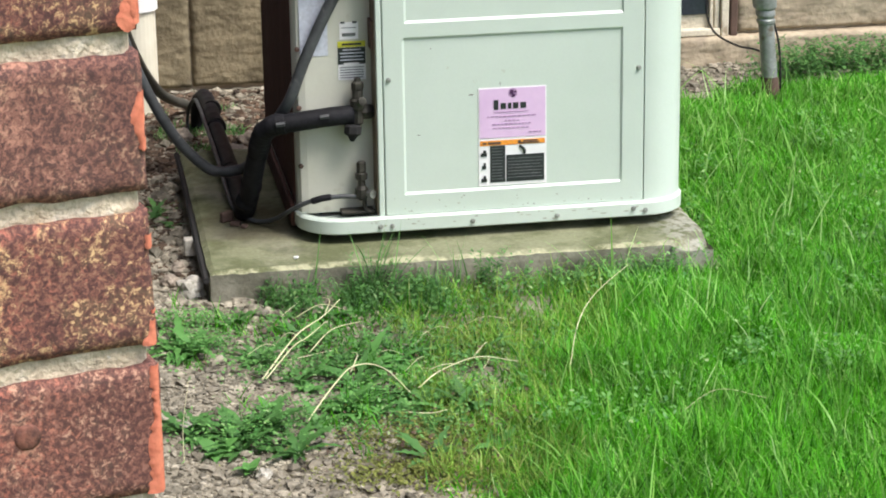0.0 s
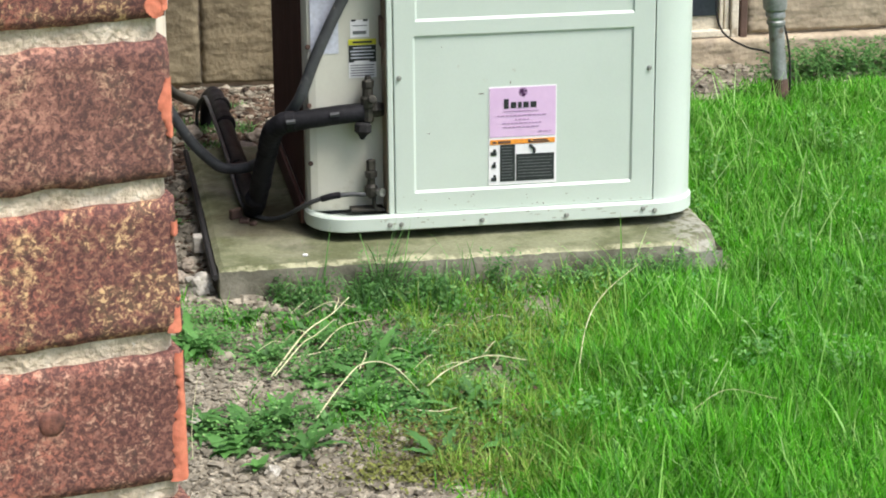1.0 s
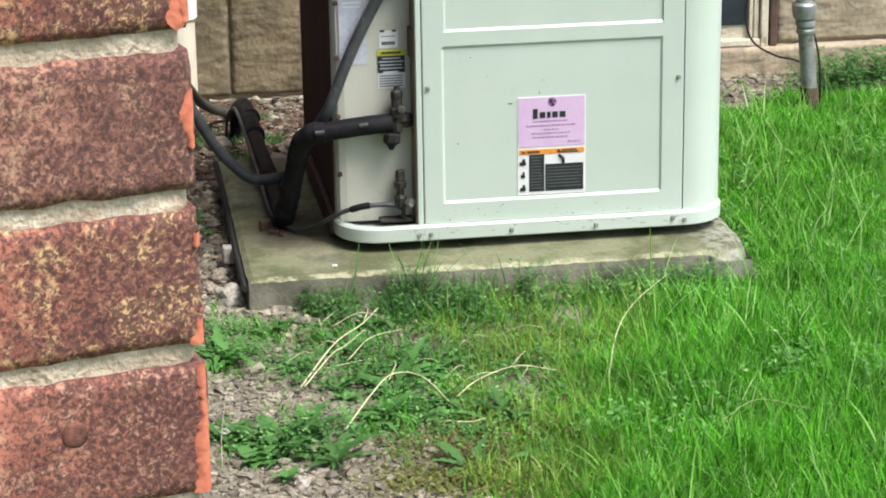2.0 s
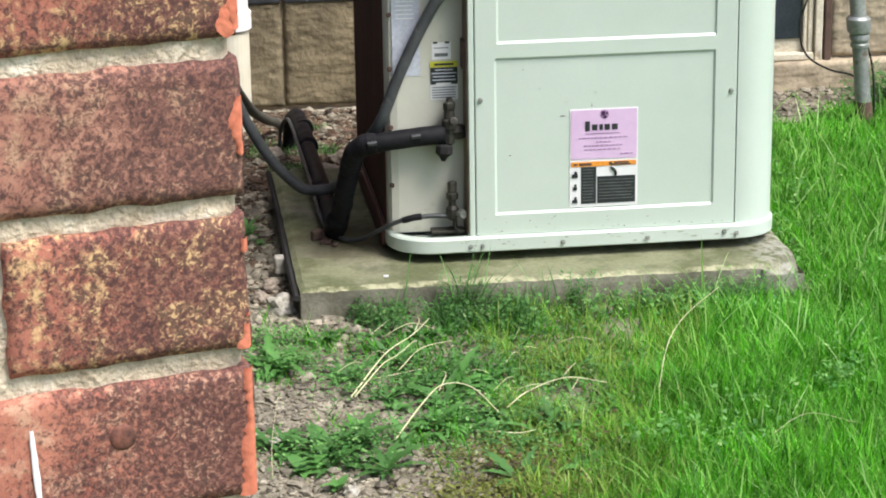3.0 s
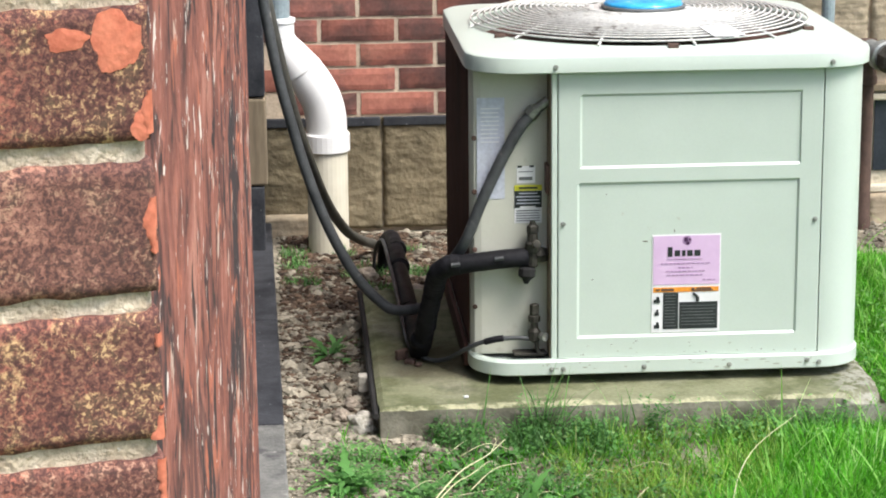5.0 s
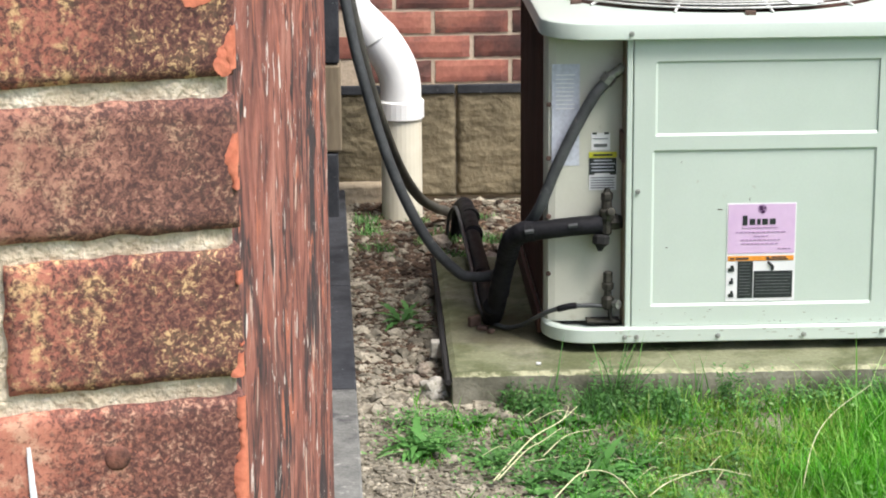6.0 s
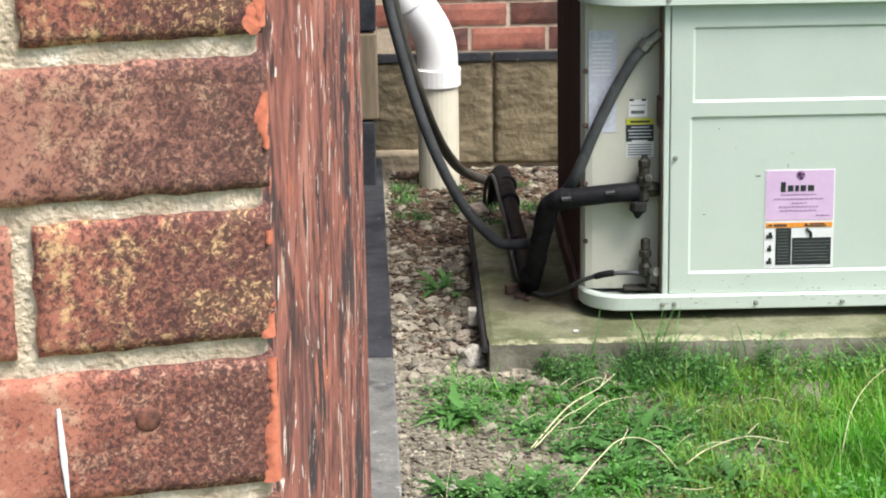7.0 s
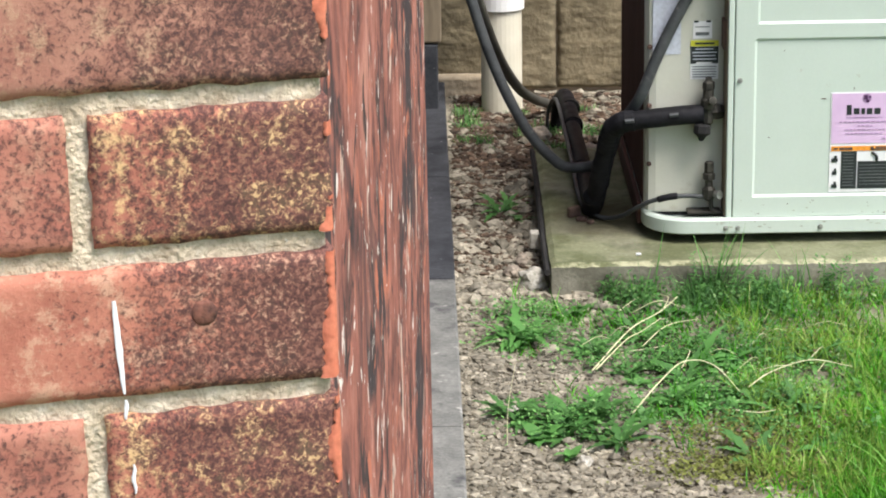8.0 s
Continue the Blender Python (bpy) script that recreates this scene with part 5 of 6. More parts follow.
part("bend", tube([(-0.447, 1.43, 0.3), (-0.448, 1.43, 0.35), (-0.458, 1.43, 0.395), (-0.48, 1.43, 0.438), (-0.508, 1.43, 0.478)], 0.0535, 24, 6), M_PVC, drain, smooth=True)
part("reducer", tube([(-0.505, 1.43, 0.472), (-0.53, 1.43, 0.508), (-0.552, 1.43, 0.542), (-0.562, 1.43, 0.575)], 0.0545, 24, 6, taper=0.6), M_PVC, drain, smooth=True)
part("hub", lathe([(0.033, 0.555), (0.0385, 0.56), (0.0385, 0.6), (0.042, 0.602), (0.042, 0.612), (0.036, 0.614)], -0.563, 1.43, 0, 24), M_PVC, drain)
part("upper_pipe", lathe([(0.028, 0.6), (0.028, 2.6)], -0.563, 1.43, 0, 20), M_BLUEPIPE, drain, "blue-grey upper pipe")

gas = thing("gas_pipe", 1.181, 1.21, 0.0, "galvanised gas riser with union fitting leaning in the grass", "gas pipe")
gas_parts = [
    part("riser", lathe([(0.0215, -0.05), (0.0215, 0.03), (0.0205, 0.034), (0.0205, 0.2)], 1.181, 1.21, 0, 20), M_GALV, gas, smooth="edges"),
    part("sleeve", lathe([(0.0232, -0.05), (0.0232, 0.038), (0.0215, 0.05)], 1.181, 1.21, 0, 16), M_RUST, gas, "rusty pipe foot at the ground", smooth="edges"),
    part("union", lathe([(0.0215, 0.192), (0.024, 0.194), (0.0245, 0.202), (0.0215, 0.205), (0.0225, 0.211), (0.0255, 0.213), (0.026, 0.224), (0.024, 0.228), (0.03, 0.234), (0.0315, 0.25), (0.0315, 0.268), (0.027, 0.274)], 1.181, 1.21, 0, 20), M_GALV, gas, smooth="edges"),
    part("riser", lathe([(0.0205, 0.26), (0.0205, 0.4)], 1.181, 1.21, 0, 16), M_GALV, gas, smooth="edges")]
for ob in gas_parts:
    for v in ob.data.vertices:
        v.co.x -= 0.095 * (v.co.z - 0.02)
part("elbow", tube([(1.147, 1.21, 0.385), (1.146, 1.212, 0.41), (1.143, 1.23, 0.424), (1.13, 1.27, 0.432)], 0.03, 14, 4), M_GALV, gas, smooth=True)
DIR = (-0.115, 0.255, 0.048)
part("cross_pipe", hexed(1.135, 1.262, 0.43, DIR, [(0, 0.022), (0.29, 0.022)], 14), M_DARK, gas, "black painted cross pipe", smooth="edges")
part("union", hexed(1.098, 1.345, 0.445, DIR, [(0, 0.025), (0.004, 0.031), (0.045, 0.033), (0.05, 0.029), (0.085, 0.029), (0.09, 0.024)], 16), M_GALV, gas, "grey union", smooth="edges")
part("nut", hexed(1.055, 1.44, 0.464, DIR, [(0, 0.032), (0.004, 0.038), (0.034, 0.038), (0.038, 0.031)], 8), M_BRASS, gas, "dark corroded hexagonal nut")
part("collar", hexed(1.038, 1.48, 0.472, DIR, [(0, 0.036), (0.004, 0.041), (0.022, 0.041), (0.026, 0.03), (0.07, 0.028)], 16), M_GALV, gas, "grey collar", smooth="edges")
wire = thing("ground_wire", 1.22, 1.2, 0.0, "thin dark wire beside the gas riser", "wire")
part("strand", tube([(1.172, 1.236, 0.3), (1.19, 1.232, 0.2), (1.204, 1.226, 0.14), (1.21, 1.222, 0.08), (1.212, 1.22, -0.01)], 0.0028, 6, 6), M_DARK, wire, smooth=True)
wire2 = thing("loose_cable", 1.1, 1.5, 0.0, "thin black cable looping across the cellar window", "cable")
part("strand", tube([(1.2, 1.55, 0.42), (1.12, 1.55, 0.25), (1.1, 1.54, 0.18), (1.115, 1.52, 0.11), (1.17, 1.48, 0.075), (1.23, 1.45, 0.06), (1.28, 1.42, 0.0)], 0.003, 6, 7), M_DARK, wire2, smooth=True)
iron = thing("iron_pipe", 1.02, 1.6, 0.0, "brown rusty iron pipe against the wall", "pipe")
part("shaft", lathe([(0.022, -0.03), (0.022, 0.02), (0.0195, 0.024), (0.019, 0.39)], 1.012, 1.56, 0, 16), M_RUST, iron, smooth="edges")
part("tee", lathe([(0.022, 0.385), (0.028, 0.388), (0.028, 0.405), (0.025, 0.41), (0.026, 0.5), (0.022, 0.508)], 1.012, 1.56, 0, 16), M_RUST, iron, "rusty cast tee", smooth="edges")
vent = thing("vent_pipe", 0.9, 1.58, 0.55, "blue-grey pipe behind the unit", "pipe")
part("shaft", lathe([(0.018, -0.05), (0.018, 1.8)], 0.905, 1.58, 0, 14), M_BLUEPIPE, vent)


# ---- stones and soil ----
def pebble_mesh(name, spots, seed, material, label, cat):
    rnd = np.random.RandomState(seed)
    base = bmesh.new()
    bmesh.ops.create_icosphere(base, subdivisions=1, radius=1)
    bv = np.array([v.co[:] for v in base.verts])
    bf = [[v.index for v in f.verts] for f in base.faces]
    base.free()
    vs, fs = [], []
    for x, y, r in spots:
        q = bv * (1 + 0.28 * rnd.randn(len(bv), 1)) * r * np.array([1.15, 0.95, 0.62]) * (0.8 + 0.4 * rnd.rand(3))
        a = rnd.rand() * 6.28
        q = q @ np.array([[math.cos(a), -math.sin(a), 0], [math.sin(a), math.cos(a), 0], [0, 0, 1]])
        q += (x, y, ground_z(x, y) + r * 0.22)
        o = len(vs)
        vs += [tuple(p) for p in q]
        fs += [tuple(o + i for i in f) for f in bf]
    me_ = bpy.data.meshes.new(name)
    me_.from_pydata(vs, [], fs)
    me_.materials.append(material)
    return tagged(new(name, me_), label, cat, kind="stuff")


rnd = np.random.RandomState(4)
spots = []
while len(spots) < 15000:
    x, y = rnd.uniform(-0.585, 0.0), rnd.uniform(-1.45, 1.66)
    if x > -0.395 and -0.15 < y < 0.82:
        continue
    if y < -0.15 and x > -0.42 + 0.45 * rnd.rand() ** 1.5 and not (y < -0.85 and x < -0.12):
        continue
    if y > 0.8 and x > -0.05:
        continue
    if y > -0.1 and rnd.rand() < (0.7 if y > 0.85 else 0.45):
        continue
    big = rnd.rand()
    r = (0.0028 + 0.0055 * rnd.rand() ** 2 + (0.011 * rnd.rand() if big > 0.92 else 0)) * (0.75 if y < -0.3 else 1.05)
    spots.append((x, y, r))
for _ in range(1500):
    x, y = rnd.uniform(0.66, 2.2), rnd.uniform(1.3, 1.62)
    spots.append((x, y, 0.004 + 0.009 * rnd.rand() ** 2))
litter = []
while len(litter) < 4600:
    x, y = rnd.uniform(-0.575, -0.3), rnd.uniform(0.0, 1.45)
    if (x > -0.4 and y < 0.82) or noise.noise((x * 5, y * 3, 12)) < 0.25 - 0.9 * rnd.rand():
        continue
    litter.append((x, y, 0.003 + 0.005 * rnd.rand() ** 2))
while len(litter) < 7600:
    x, y = rnd.uniform(-0.57, -0.03), rnd.uniform(0.84, 1.62)
    litter.append((x, y, 0.004 + 0.009 * rnd.rand() ** 2))
pebble_mesh("leaf_litter", litter, 9, M_LITTER, "dark brown rotted leaf litter and soil crumbs", "litter")
pebble_mesh("gravel", spots, 5, M_PEBBLE, "loose brown and grey pebbles and soil crumbs", "gravel")


def rock(x, y, r, seed, label):
    bm = bmesh.new()
    bmesh.ops.create_icosphere(bm, subdivisions=3, radius=r)
    for v in bm.verts:
        n_ = v.co.normalized()
        v.co *= 1 + 0.45 * noise.noise(n_ * 1.6 + Vector((seed, 0, 0))) + 0.08 * noise.noise(n_ * 6 + Vector((seed, 3, 0)))
        v.co.z *= 0.8
    ob_ = link("rock", bm, M_ROCK if "pale" in label else M_BROWNROCK, smooth=False)
    ob_.location = (x, y, ground_z(x, y) + r * 0.45)
    tagged(ob_, label, "rock")


rock(-0.415, -0.085, 0.03, 3, "pale speckled rock beside the slab")
rock(-0.452, -0.02, 0.017, 8, "small grey-brown stone on the soil")
rock(-0.43, 0.06, 0.016, 12, "small grey-brown stone on the soil")
rock(-0.36, -1.02, 0.012, 5, "small pale pebble on the soil")
rock(-0.47, -0.8, 0.014, 15, "small pale pebble on the soil")
rock(-0.24, 0.92, 0.03, 21, "rounded brown stone behind the slab")
rock(-0.2, 1.05, 0.026, 22, "rounded brown stone behind the slab")
rock(-0.14, 1.0, 0.03, 24, "rounded brown stone behind the slab")
rock(-0.36, 1.12, 0.028, 26, "rounded brown stone behind the slab")
chunk = link("brick_fragment", box(-0.413, -0.389, 0.12, 0.15, 0.005, 0.04, 0.003), M_ROCK)
tagged(chunk, "white broken brick fragment beside the slab", "fragment")
chip = link("white_chip", box(-0.209, -0.199, -0.083, -0.077, 0.0505, 0.0545, 0.001), M_WHITE)
tagged(chip, "small white chip on the slab", "chip")


# ---- grass and weeds ----
def blades(name, roots, seed, material, label, length=(0.05, 0.12), width=0.0017, lean=0.6, seg=4, kind="stuff", cat="grass", shape=None):
    """Many bent, tapering blades from the given roots (x, y)."""
    r_ = np.random.RandomState(seed)
    n = len(roots)
    root = np.array(roots)
    z0 = np.array([ground_z(x, y) for x, y in roots]) - 0.004
    L = r_.uniform(length[0], length[1], n) * (0.7 + 0.6 * r_.rand(n))
    if shape:
        L = L * np.array([shape(x, y) for x, y in roots])
    w = width * (0.6 + 0.9 * r_.rand(n))
    az = r_.rand(n) * 2 * math.pi
    tilt = np.abs(r_.randn(n)) * lean * 0.5 + 0.08
    bend = np.abs(r_.randn(n)) * lean + 0.1
    face = az + math.pi / 2 + r_.randn(n) * 0.5
    side = np.stack([np.cos(face), np.sin(face), 0 * face], 1)
    pos = np.stack([root[:, 0], root[:, 1], z0], 1)
    V = np.zeros((n, 2 * seg + 1, 3))
    for s in range(seg + 1):
        t = s / seg
        ww = w * (1 - t ** 2.2)
        if s < seg:
            V[:, 2 * s] = pos - side * ww[:, None]
            V[:, 2 * s + 1] = pos + side * ww[:, None]
        else:
            V[:, 2 * seg] = pos
        th = np.minimum(tilt + bend * (t + 0.5 / seg), 2.0)
        step = np.stack([np.sin(th) * np.cos(az), np.sin(th) * np.sin(az), np.cos(th)], 1)
        pos = pos + step * (L / seg)[:, None]
    m_ = 2 * seg + 1
    faces_ = []
    for b in range(n):
        o = b * m_
        for s in range(seg - 1):
            faces_.append((o + 2 * s, o + 2 * s + 1, o + 2 * s + 3, o + 2 * s + 2))
        faces_.append((o + 2 * seg - 2, o + 2 * seg - 1, o + 2 * seg))
    me_ = bpy.data.meshes.new(name)
    me_.from_pydata([tuple(q) for q in V.reshape(-1, 3)], [], faces_)
    me_.materials.append(material)
    return tagged(new(name, me_), label, cat, kind=kind)


def blade_scale(x, y):
    """Shorter where the lawn thins out and under the slab's edge."""
    s_ = 0.45 + 0.55 * lawn_amount(x, y)
    if -0.36 < y < -0.13 and x < 0.66:
        s_ *= 0.45 + 0.55 * (-0.13 - y) / 0.23
    if y > -0.14:
        s_ *= 0.62
    return s_ * (0.85 + 0.35 * noise.noise((x * 5, y * 5, 2)))


r_ = np.random.RandomState(11)
lawn, fringe = [], []
while len(lawn) < 95000:
    x, y = r_.uniform(-0.2, 1.9), r_.uniform(-1.5, 1.52)
    if x > 1.05 + 0.28 * (y + 1.0):
        continue
    p = lawn_amount(x, y)
    p *= 0.55 + 0.45 * min(1, max(0, 0.6 + 1.4 * noise.noise((x * 6, y * 6, 8))))
    if r_.rand() < p:
        lawn.append((x, y))
blades("lawn_grass", lawn, 12, M_GRASS, "lush bright green uncut lawn grass", (0.04, 0.1), 0.0015, 0.85, shape=blade_scale)
fine_lawn = []
while len(fine_lawn) < 52000:
    x, y = r_.uniform(-0.15, 1.9), r_.uniform(-1.5, 1.5)
    if x > 1.05 + 0.28 * (y + 1.0):
        continue
    if r_.rand() < lawn_amount(x, y) * (0.35 + 0.65 * min(1, max(0, 0.5 + 1.6 * noise.noise((x * 9, y * 9, 18))))):
        fine_lawn.append((x, y))
blades("fine_lawn_grass", fine_lawn, 33, M_FINEGRASS, "fine light green curling lawn grass", (0.045, 0.1), 0.00085, 1.5, seg=4, shape=blade_scale)
far_lawn = []
while len(far_lawn) < 26000:
    x, y = r_.uniform(0.6, 7.0), r_.uniform(-6.0, 1.4)
    if x < 1.05 + 0.28 * (y + 1.0) and y > -1.5:
        continue
    far_lawn.append((x, y))
blades("outer_grass", far_lawn, 13, M_GRASS, "bright green uncut lawn grass further off", (0.06, 0.13), 0.004, 0.6, seg=3)
long_blades = []
while len(long_blades) < 2600:
    x, y = r_.uniform(0.0, 1.6), r_.uniform(-1.45, 1.2)
    if lawn_amount(x, y) > 0.6 and x < 1.05 + 0.28 * (y + 1.0):
        long_blades.append((x, y))
blades("tall_grass", long_blades, 14, M_FINEGRASS, "scattered long pale grass blades", (0.08, 0.15), 0.0014, 0.9, seg=6)
while len(fringe) < 5200:
    x, y = r_.uniform(-0.46, 0.45), r_.uniform(-1.25, -0.14)
    a = noise.noise((x * 7, y * 7, 21)) + 0.25 * noise.noise((x * 20, y * 20, 5))
    ridge = max(0, 1 - abs(y + 0.3) / 0.25) * 0.35 + (0.25 if x > -0.2 else -0.12) + (-0.3 if y < -0.88 and x < 0.0 else 0)
    if a + ridge > 0.05 + 0.35 * r_.rand():
        fringe.append((x, y))
blades("sparse_grass", fringe, 15, M_GRASS, "sparse green grass tufts on bare soil", (0.02, 0.055), 0.0012, 0.9)
thin = []
while len(thin) < 5000:
    x, y = r_.uniform(-0.2, 0.5), r_.uniform(-1.2, -0.16)
    a = lawn_amount(x, y)
    if a < 0.85 and noise.noise((x * 6, y * 6, 31)) + 0.35 + a > 0.75 * r_.rand() and x > -0.06 + 0.15 * noise.noise((y * 9, 4, 4)):
        thin.append((x, y))
blades("thin_grass", thin, 26, M_YELLOWGRASS, "thin pale yellow-green grass on soil", (0.03, 0.075), 0.0011, 0.9)
slabside = []
while len(slabside) < 1700:
    x = r_.uniform(-0.3, 0.62)
    y = -0.147 - abs(r_.randn()) * 0.06
    tuft = max(0, 1 - abs(x + 0.02) / 0.16) + 0.5 * max(0, 1 - abs(x - 0.42) / 0.16) + 0.25 * max(0, 1 - abs(x + 0.24) / 0.06)
    if tuft * (0.5 + noise.noise((x * 16, 3, 9))) > 0.4 * r_.rand():
        slabside.append((x, y))
blades("slab_edge_grass", slabside, 16, M_WEED, "green grass growing along the slab's edge", (0.02, 0.075), 0.0013, 0.8)
stems = [(-0.06 + r_.randn() * 0.02, -0.15 - 0.02 * r_.rand()) for _ in range(26)] + [(0.12 + r_.randn() * 0.02, -0.15 - 0.02 * r_.rand()) for _ in range(10)] + [(-0.2 + r_.randn() * 0.02, -0.15 - 0.02 * r_.rand()) for _ in range(8)]
blades("slab_stems", stems, 27, M_WEED_PALE, "thin green stems standing before the slab", (0.08, 0.16), 0.0013, 0.35, seg=6)
rear = []
while len(rear) < 2200:
    x, y = r_.uniform(-0.57, -0.2), r_.uniform(1.0, 1.42)
    if noise.noise((x * 8, y * 8, 4)) > 0.02:
        rear.append((x, y))
for _ in range(2500):
    x, y = r_.uniform(1.2, 2.2), r_.uniform(1.3, 1.6)
    if noise.noise((x * 5, y * 5, 14)) > -0.05:
        rear.append((x, y))
blades("rear_grass", rear, 17, M_WEED, "short dark grass on the stony soil", (0.012, 0.035), 0.0018, 1.0)


def leaf(bm, root, az, length, width, rise, droop, lobes=0.0, cup=0.15):
    """One arched leaf with a folded midrib; lobes cut its edge."""
    n = 9
    L_, M_, R_ = [], [], []
    p = Vector(root)
    th = rise
    for i in range(n + 1):
        t = i / n
        w = width * math.sin(math.pi * min(1, 0.06 + 0.94 * t) ** 0.8) * (1 - lobes * (i % 2))
        if i == n:
            w = 0.0004
        s = Vector((-math.sin(az), math.cos(az), 0))
        lift = Vector((0, 0, cup * w))
        M_.append(bm.verts.new(p))
        L_.append(bm.verts.new(p + s * w + lift))
        R_.append(bm.verts.new(p - s * w + lift))
        p = p + Vector((math.cos(az) * math.cos(th), math.sin(az) * math.cos(th), math.sin(th))) * (length / n)
        th -= droop / n
    for i in range(n):
        bm.faces.new((L_[i], M_[i], M_[i + 1], L_[i + 1]))
        bm.faces.new((M_[i], R_[i], R_[i + 1], M_[i + 1]))


def weed(seed, leaves, length, width, lobes, material, label):
    r2 = random.Random(seed)
    ob_ = thing("weed", 0, 0, 0, label, "weed", "weeds on the soil")
    for k in range(leaves):
        bm = bmesh.new()
        a = 2 * math.pi * k / leaves + r2.uniform(-0.35, 0.35)
        leaf(bm, (0, 0, 0), a, length * r2.uniform(0.6, 1.15), width * r2.uniform(0.75, 1.2), r2.uniform(0.2, 0.95), r2.uniform(0.4, 1.5), lobes)
        part("leaf", bm, material, ob_, smooth=True)
    return ob_


kinds = [weed(1, 14, 0.06, 0.007, 0.55, M_WEED, "dark green toothed weed rosette on soil"),
         weed(2, 9, 0.048, 0.0085, 0.12, M_WEED, "broad-leaved green weed on soil"),
         weed(3, 11, 0.065, 0.0065, 0.4, M_WEED_PALE, "pale green dandelion rosette on soil"),
         weed(4, 8, 0.036, 0.0085, 0.1, M_WEED_PALE, "small pale broad-leaved weed on soil")]
places = []
r3 = random.Random(9)
for cx, cy, n_, sp in ((-0.4, -0.87, 9, 0.06), (-0.17, -0.76, 10, 0.07), (-0.33, -0.9, 7, 0.05), (-0.28, -0.5, 8, 0.09), (-0.05, -0.72, 6, 0.07), (-0.12, -0.4, 7, 0.09), (-0.25, -0.3, 6, 0.07), (0.05, -0.5, 5, 0.1), (-0.45, -0.42, 4, 0.04), (-0.08, -0.98, 4, 0.06)):
    for _ in range(n_):
        places.append((cx + r3.gauss(0, sp), cy + r3.gauss(0, sp), r3.randrange(4), r3.uniform(0.7, 1.5)))
places += [(-0.47, 0.44, 0, 1.25), (-0.43, 0.38, 1, 0.9), (-0.45, 0.5, 2, 1.0), (-0.4, 0.3, 0, 0.7), (0.86, -0.27, 2, 1.7), (0.83, -0.2, 1, 1.5), (0.3, -0.75, 2, 1.1), (0.42, -0.7, 3, 1.4), (0.25, -0.62, 1, 1.2), (0.14, -0.72, 3, 1.3)]
for i, (x, y, k, s) in enumerate(places):
    if on_slab(x, y, 0.02) or x < -0.54:
        continue
    m_ = pose(x, y, ground_z(x, y), r3.uniform(-8, 8), r3.uniform(-8, 8), r3.uniform(0, 360)) @ Matrix.Scale(s, 4)
    c = copy_thing(kinds[k], m_)
    c.scale = (s, s, s)
for i, k in enumerate(kinds):
    x, y = ((-0.36, -0.84), (-0.14, -0.8), (-0.22, -0.58), (-0.09, -0.6))[i]
    k.matrix_basis = pose(x, y, ground_z(x, y), 0, 0, 40 * i)


def small_leaves(name, centres, n, seed, material, label, height=0.05, size=0.006):
    """Low sprawling plants: thin stems set with many small oval leaves."""
    rr = random.Random(seed)
    vs, fs = [], []
    for _ in range(n):
        cx, cy, sp = centres[rr.randrange(len(centres))]
        x, y = cx + rr.gauss(0, sp), cy + rr.gauss(0, sp * 0.6)
        if on_slab(x, y):
            continue
        z = ground_z(x, y) + rr.random() ** 1.3 * height
        a, tl = rr.uniform(0, 6.28), rr.uniform(-0.7, 0.7)
        l_, w_ = size * rr.uniform(0.7, 1.6), size * rr.uniform(0.35, 0.7)
        d = Vector((math.cos(a) * math.cos(tl), math.sin(a) * math.cos(tl), math.sin(tl)))
        s = Vector((-math.sin(a), math.cos(a), rr.uniform(-0.4, 0.4)))
        o, c = len(vs), Vector((x, y, z))
        vs += [tuple(c), tuple(c + d * l_ * 0.5 + s * w_), tuple(c + d * l_ * 1.2 + Vector((0, 0, -0.001))), tuple(c + d * l_ * 0.5 - s * w_)]
        fs += [(o, o + 1, o + 2), (o, o + 2, o + 3)]
    me_ = bpy.data.meshes.new(name)
    me_.from_pydata(vs, [], fs)
    me_.materials.append(material)
    return tagged(new(name, me_), label, "weeds", kind="stuff")


def stemmed_weeds(name, roots, seed, material, label, height, size):
    """Upright plants: thin bending stems, each set with small paired leaves up to a tip."""
    rr = random.Random(seed)
    vs, fs = [], []

    def quad(c, d, side, w_):
        o = len(vs)
        vs.extend((tuple(c), tuple(c + d * 0.5 + side * w_), tuple(c + d + Vector((0, 0, -0.001))), tuple(c + d * 0.5 - side * w_)))
        fs.extend(((o, o + 1, o + 2), (o, o + 2, o + 3)))

    for x, y, k in roots:
        h = height * k * rr.uniform(0.6, 1.2)
        lean = Vector((rr.gauss(0, 0.25), rr.gauss(-0.1, 0.2), 1)).normalized()
        bend = Vector((rr.gauss(0, 0.3), rr.gauss(0, 0.3), 0))
        p, n_ = Vector((x, y, ground_z(x, y) - 0.003)), max(5, int(h / 0.0075))
        for i in range(n_):
            t = i / n_
            q = p + (lean + bend * t) * (h / n_)
            a = rr.uniform(0, 6.28)
            quad(p, q - p, Vector((math.cos(a), math.sin(a), 0)), 0.0008)
            if t > 0.15:
                for turn in (0, 3.1):
                    ang = a + turn + rr.uniform(-0.4, 0.4)
                    ln = size * rr.uniform(0.6, 1.4) * (1.15 - 0.6 * t)
                    d = Vector((math.cos(ang), math.sin(ang), rr.uniform(-0.2, 0.7))) * ln
                    quad(q, d, Vector((-math.sin(ang), math.cos(ang), rr.uniform(-0.3, 0.3))), ln * rr.uniform(0.2, 0.32))
            p = q
    me_ = bpy.data.meshes.new(name)
    me_.from_pydata(vs, [], fs)
    me_.materials.append(material)
    return tagged(new(name, me_), label, "weeds", kind="stuff")


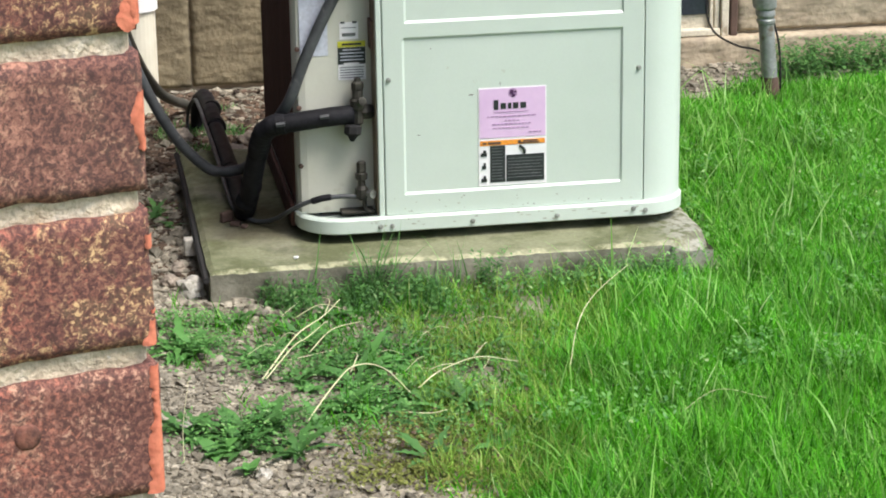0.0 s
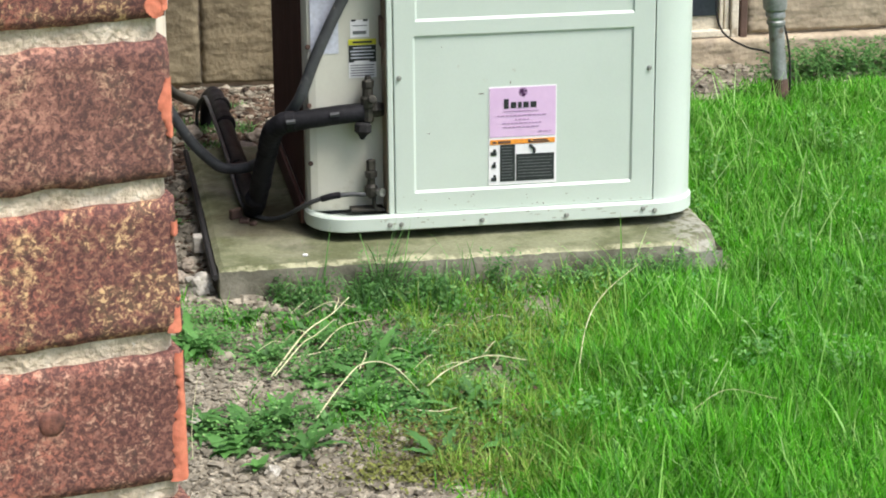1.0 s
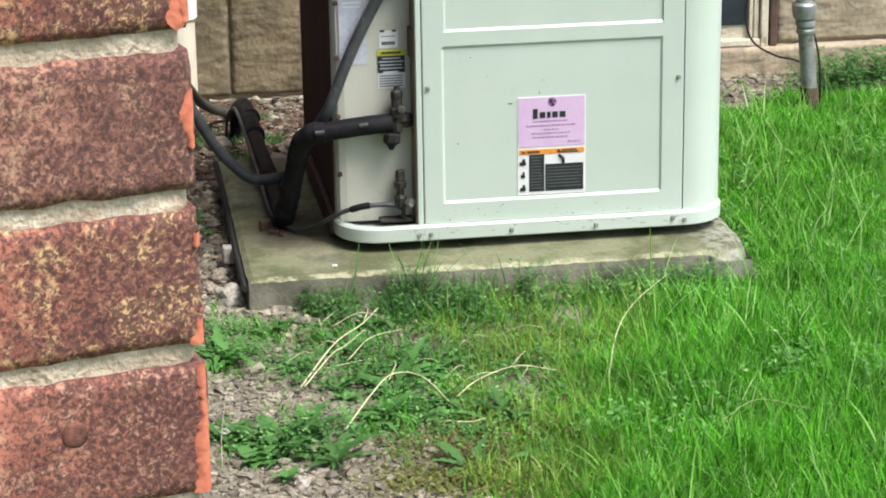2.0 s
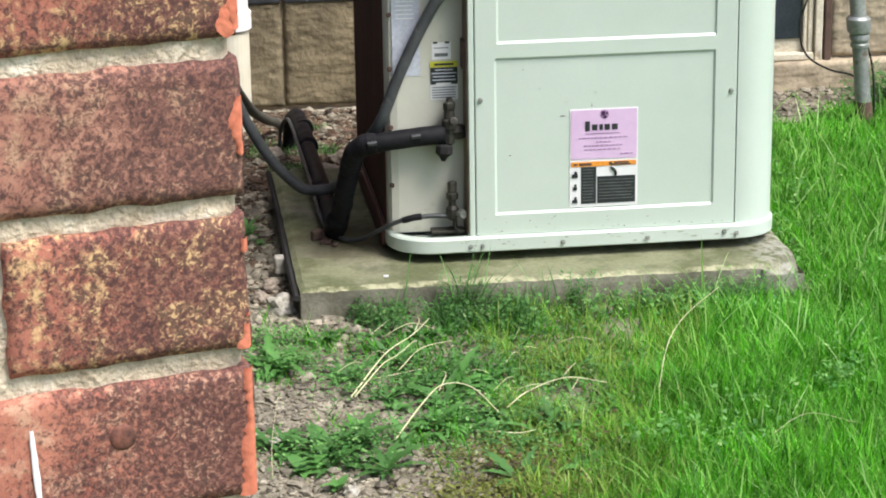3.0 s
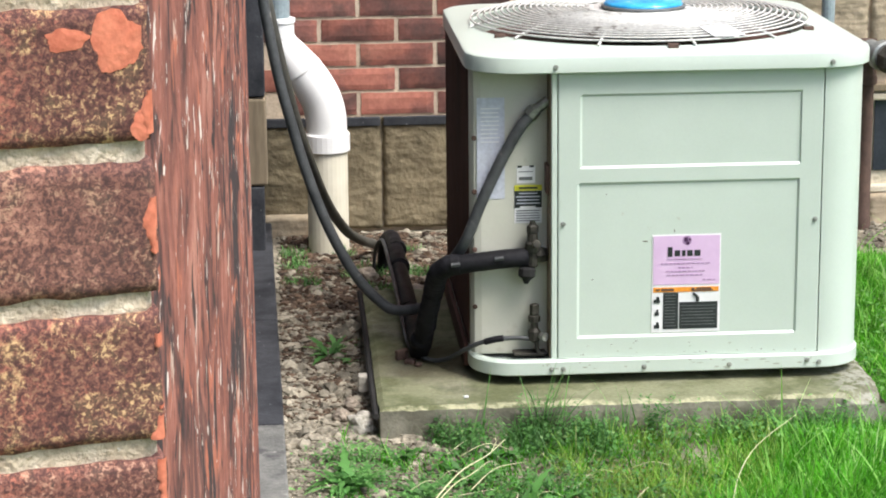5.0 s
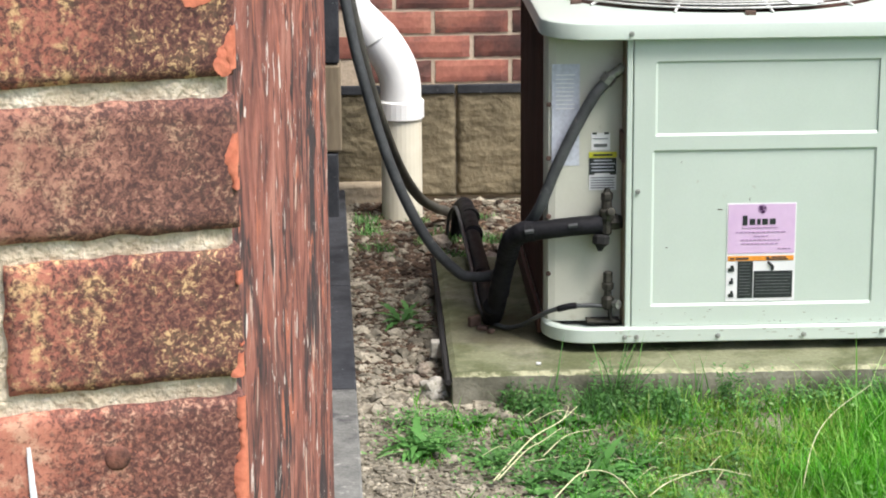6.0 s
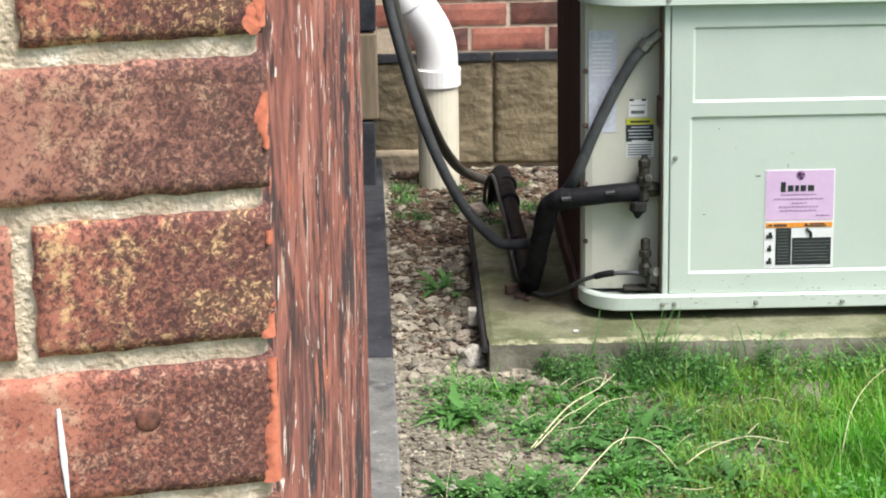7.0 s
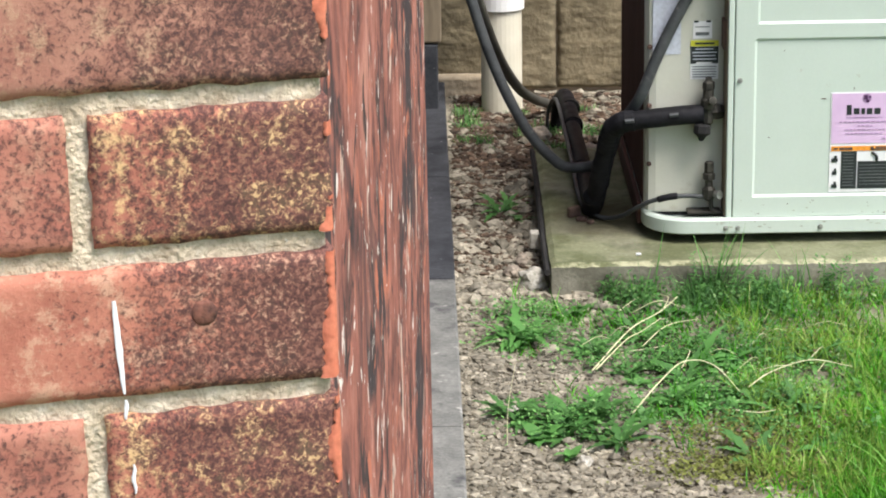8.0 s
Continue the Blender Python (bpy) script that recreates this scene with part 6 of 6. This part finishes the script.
rw = random.Random(61)
row_ = [(cx + rw.gauss(0, sp), -0.155 - abs(rw.gauss(0, 0.035)), k) for cx, sp, n_, k in ((-0.25, 0.02, 6, 0.55), (-0.17, 0.03, 5, 0.7), (-0.06, 0.022, 14, 1.0), (0.04, 0.03, 10, 0.7), (0.17, 0.03, 12, 0.95), (0.3, 0.04, 8, 0.6), (0.44, 0.035, 22, 0.62), (0.55, 0.03, 16, 0.75)) for _ in range(n_)]
stemmed_weeds("slab_weeds", row_, 62, M_WEED, "upright dark green weeds growing along the slab", 0.095, 0.014)
patch_ = [(rw.uniform(-0.34, 0.25), rw.uniform(-0.62, -0.2), rw.uniform(0.4, 1.0)) for _ in range(70)]
stemmed_weeds("soil_weeds", patch_, 63, M_WEED, "scattered dark green weeds on the soil", 0.06, 0.015)
stemmed_weeds("wall_foot_weeds", [(rw.uniform(1.27, 2.0), rw.uniform(1.36, 1.56), rw.uniform(0.5, 1.0)) for _ in range(130)], 64, M_WEED, "dark leafy weeds under the stone wall", 0.1, 0.02)

rc = random.Random(31)
clumps = [(rc.choice((-0.24, -0.2, -0.06, 0.0, 0.08, 0.16, 0.3, 0.36, 0.42, 0.47, 0.53)) + rc.gauss(0, 0.02), -0.16 - abs(rc.gauss(0, 0.04)), rc.uniform(0.012, 0.03)) for _ in range(34)]
clumps += [(rc.uniform(-0.3, 0.2), rc.uniform(-0.6, -0.2), rc.uniform(0.02, 0.05)) for _ in range(22)]
small_leaves("creeping_weeds", clumps, 3600, 5, M_WEED, "low dark creeping weeds along the slab", 0.05, 0.0058)
small_leaves("lawn_clover", [(rc.uniform(0.1, 1.35), rc.uniform(-1.1, 0.9), rc.uniform(0.02, 0.06)) for _ in range(60)], 5200, 25, M_WEED_PALE, "clover leaves scattered through the lawn", 0.075, 0.0075)
small_leaves("clover_patch", [(-0.15, -0.78, 0.09), (-0.36, -0.87, 0.07), (-0.05, -0.65, 0.1), (-0.28, -0.55, 0.08), (-0.44, -0.3, 0.04), (-0.42, -0.42, 0.05), (-0.1, -0.5, 0.1), (0.05, -0.7, 0.1), (-0.02, -0.9, 0.09)], 6500, 6, M_WEED_PALE, "pale green low clover leaves on soil", 0.035, 0.0055)
small_leaves("moss_patch", [(-0.05, -1.0, 0.1), (0.05, -1.1, 0.09), (-0.14, -1.06, 0.06), (0.1, -0.42, 0.07), (0.02, -0.85, 0.08), (-0.08, -0.92, 0.07)], 9000, 7, M_MOSS, "yellow-green moss on the soil", 0.018, 0.005)
small_leaves("wall_weeds", [(1.33, 1.42, 0.06), (1.42, 1.5, 0.09), (1.55, 1.46, 0.1), (1.7, 1.5, 0.12), (1.9, 1.48, 0.15)], 3800, 8, M_WEED, "dark leafy weeds at the wall's foot", 0.085, 0.0085)
small_leaves("lawn_flowers", [(0.85, 0.3, 0.18), (0.95, 0.7, 0.2), (0.8, -0.1, 0.15), (0.75, 0.9, 0.15)], 160, 18, M_STRAW, "tiny pale flowers in the lawn", 0.07, 0.003)

small_leaves("withered_leaves", [(-0.1, -0.6, 0.12), (0.05, -0.75, 0.12), (-0.2, -0.45, 0.1), (-0.05, -1.0, 0.1), (0.02, -0.92, 0.09)], 900, 41, M_LITTER, "withered brown leaf bits among the weeds", 0.03, 0.007)


# ---- dry stalks ----
def stalk(pts, r, label="dry pale straw stalk lying on the weeds"):
    pts = [(x + 0.008, y - 0.085, ground_z(x, y - 0.085) + z) for x, y, z in pts]
    tagged(link("straw", tube(pts, r * 0.46, 6, 6, taper=0.45), M_STRAW, smooth=True), label, "straw", "dry stalks")


stalk([(-0.335, -0.56, 0.02), (-0.26, -0.42, 0.045), (-0.2, -0.33, 0.055), (-0.16, -0.27, 0.07)], 0.0034)
stalk([(-0.33, -0.585, 0.03), (-0.27, -0.46, 0.04), (-0.24, -0.43, 0.05), (-0.195, -0.33, 0.045)], 0.0028)
stalk([(-0.24, -0.47, 0.035), (-0.19, -0.39, 0.05), (-0.13, -0.36, 0.055)], 0.0024)
stalk([(-0.28, -0.77, 0.02), (-0.225, -0.68, 0.045), (-0.18, -0.62, 0.06), (-0.13, -0.625, 0.055), (-0.085, -0.67, 0.02)], 0.0032)
stalk([(-0.075, -0.66, 0.03), (-0.03, -0.615, 0.045), (0.04, -0.6, 0.06), (0.11, -0.61, 0.05)], 0.003)
stalk([(-0.11, -0.77, 0.025), (-0.07, -0.77, 0.03), (-0.035, -0.755, 0.03)], 0.0025)
stalk([(0.2, -0.62, 0.03), (0.235, -0.53, 0.075), (0.29, -0.43, 0.1), (0.385, -0.31, 0.11)], 0.0022, "long pale grass stem arching over the lawn")
stalk([(-0.49, -0.86, 0.0), (-0.488, -0.84, 0.06), (-0.475, -0.82, 0.13)], 0.0016, "thin dry stem standing beside the wall")
stalk([(0.33, -0.86, 0.03), (0.4, -0.85, 0.06), (0.47, -0.9, 0.05)], 0.0016)
stalk([(-0.3, -0.47, 0.02), (-0.26, -0.48, 0.03), (-0.2, -0.46, 0.035)], 0.0022)
rt = random.Random(88)
for _ in range(16):
    x, y, a = rt.uniform(-0.36, 0.1), rt.uniform(-0.62, -0.2), rt.uniform(-0.4, 1.3)
    ln, h = rt.uniform(0.04, 0.11), rt.uniform(0.015, 0.04)
    stalk([(x, y, h * 0.6), (x + ln * 0.5 * math.cos(a), y + ln * 0.5 * math.sin(a), h + rt.uniform(0, 0.012)), (x + ln * math.cos(a + 0.3), y + ln * math.sin(a + 0.3), h * 0.8)], rt.uniform(0.0014, 0.0024))
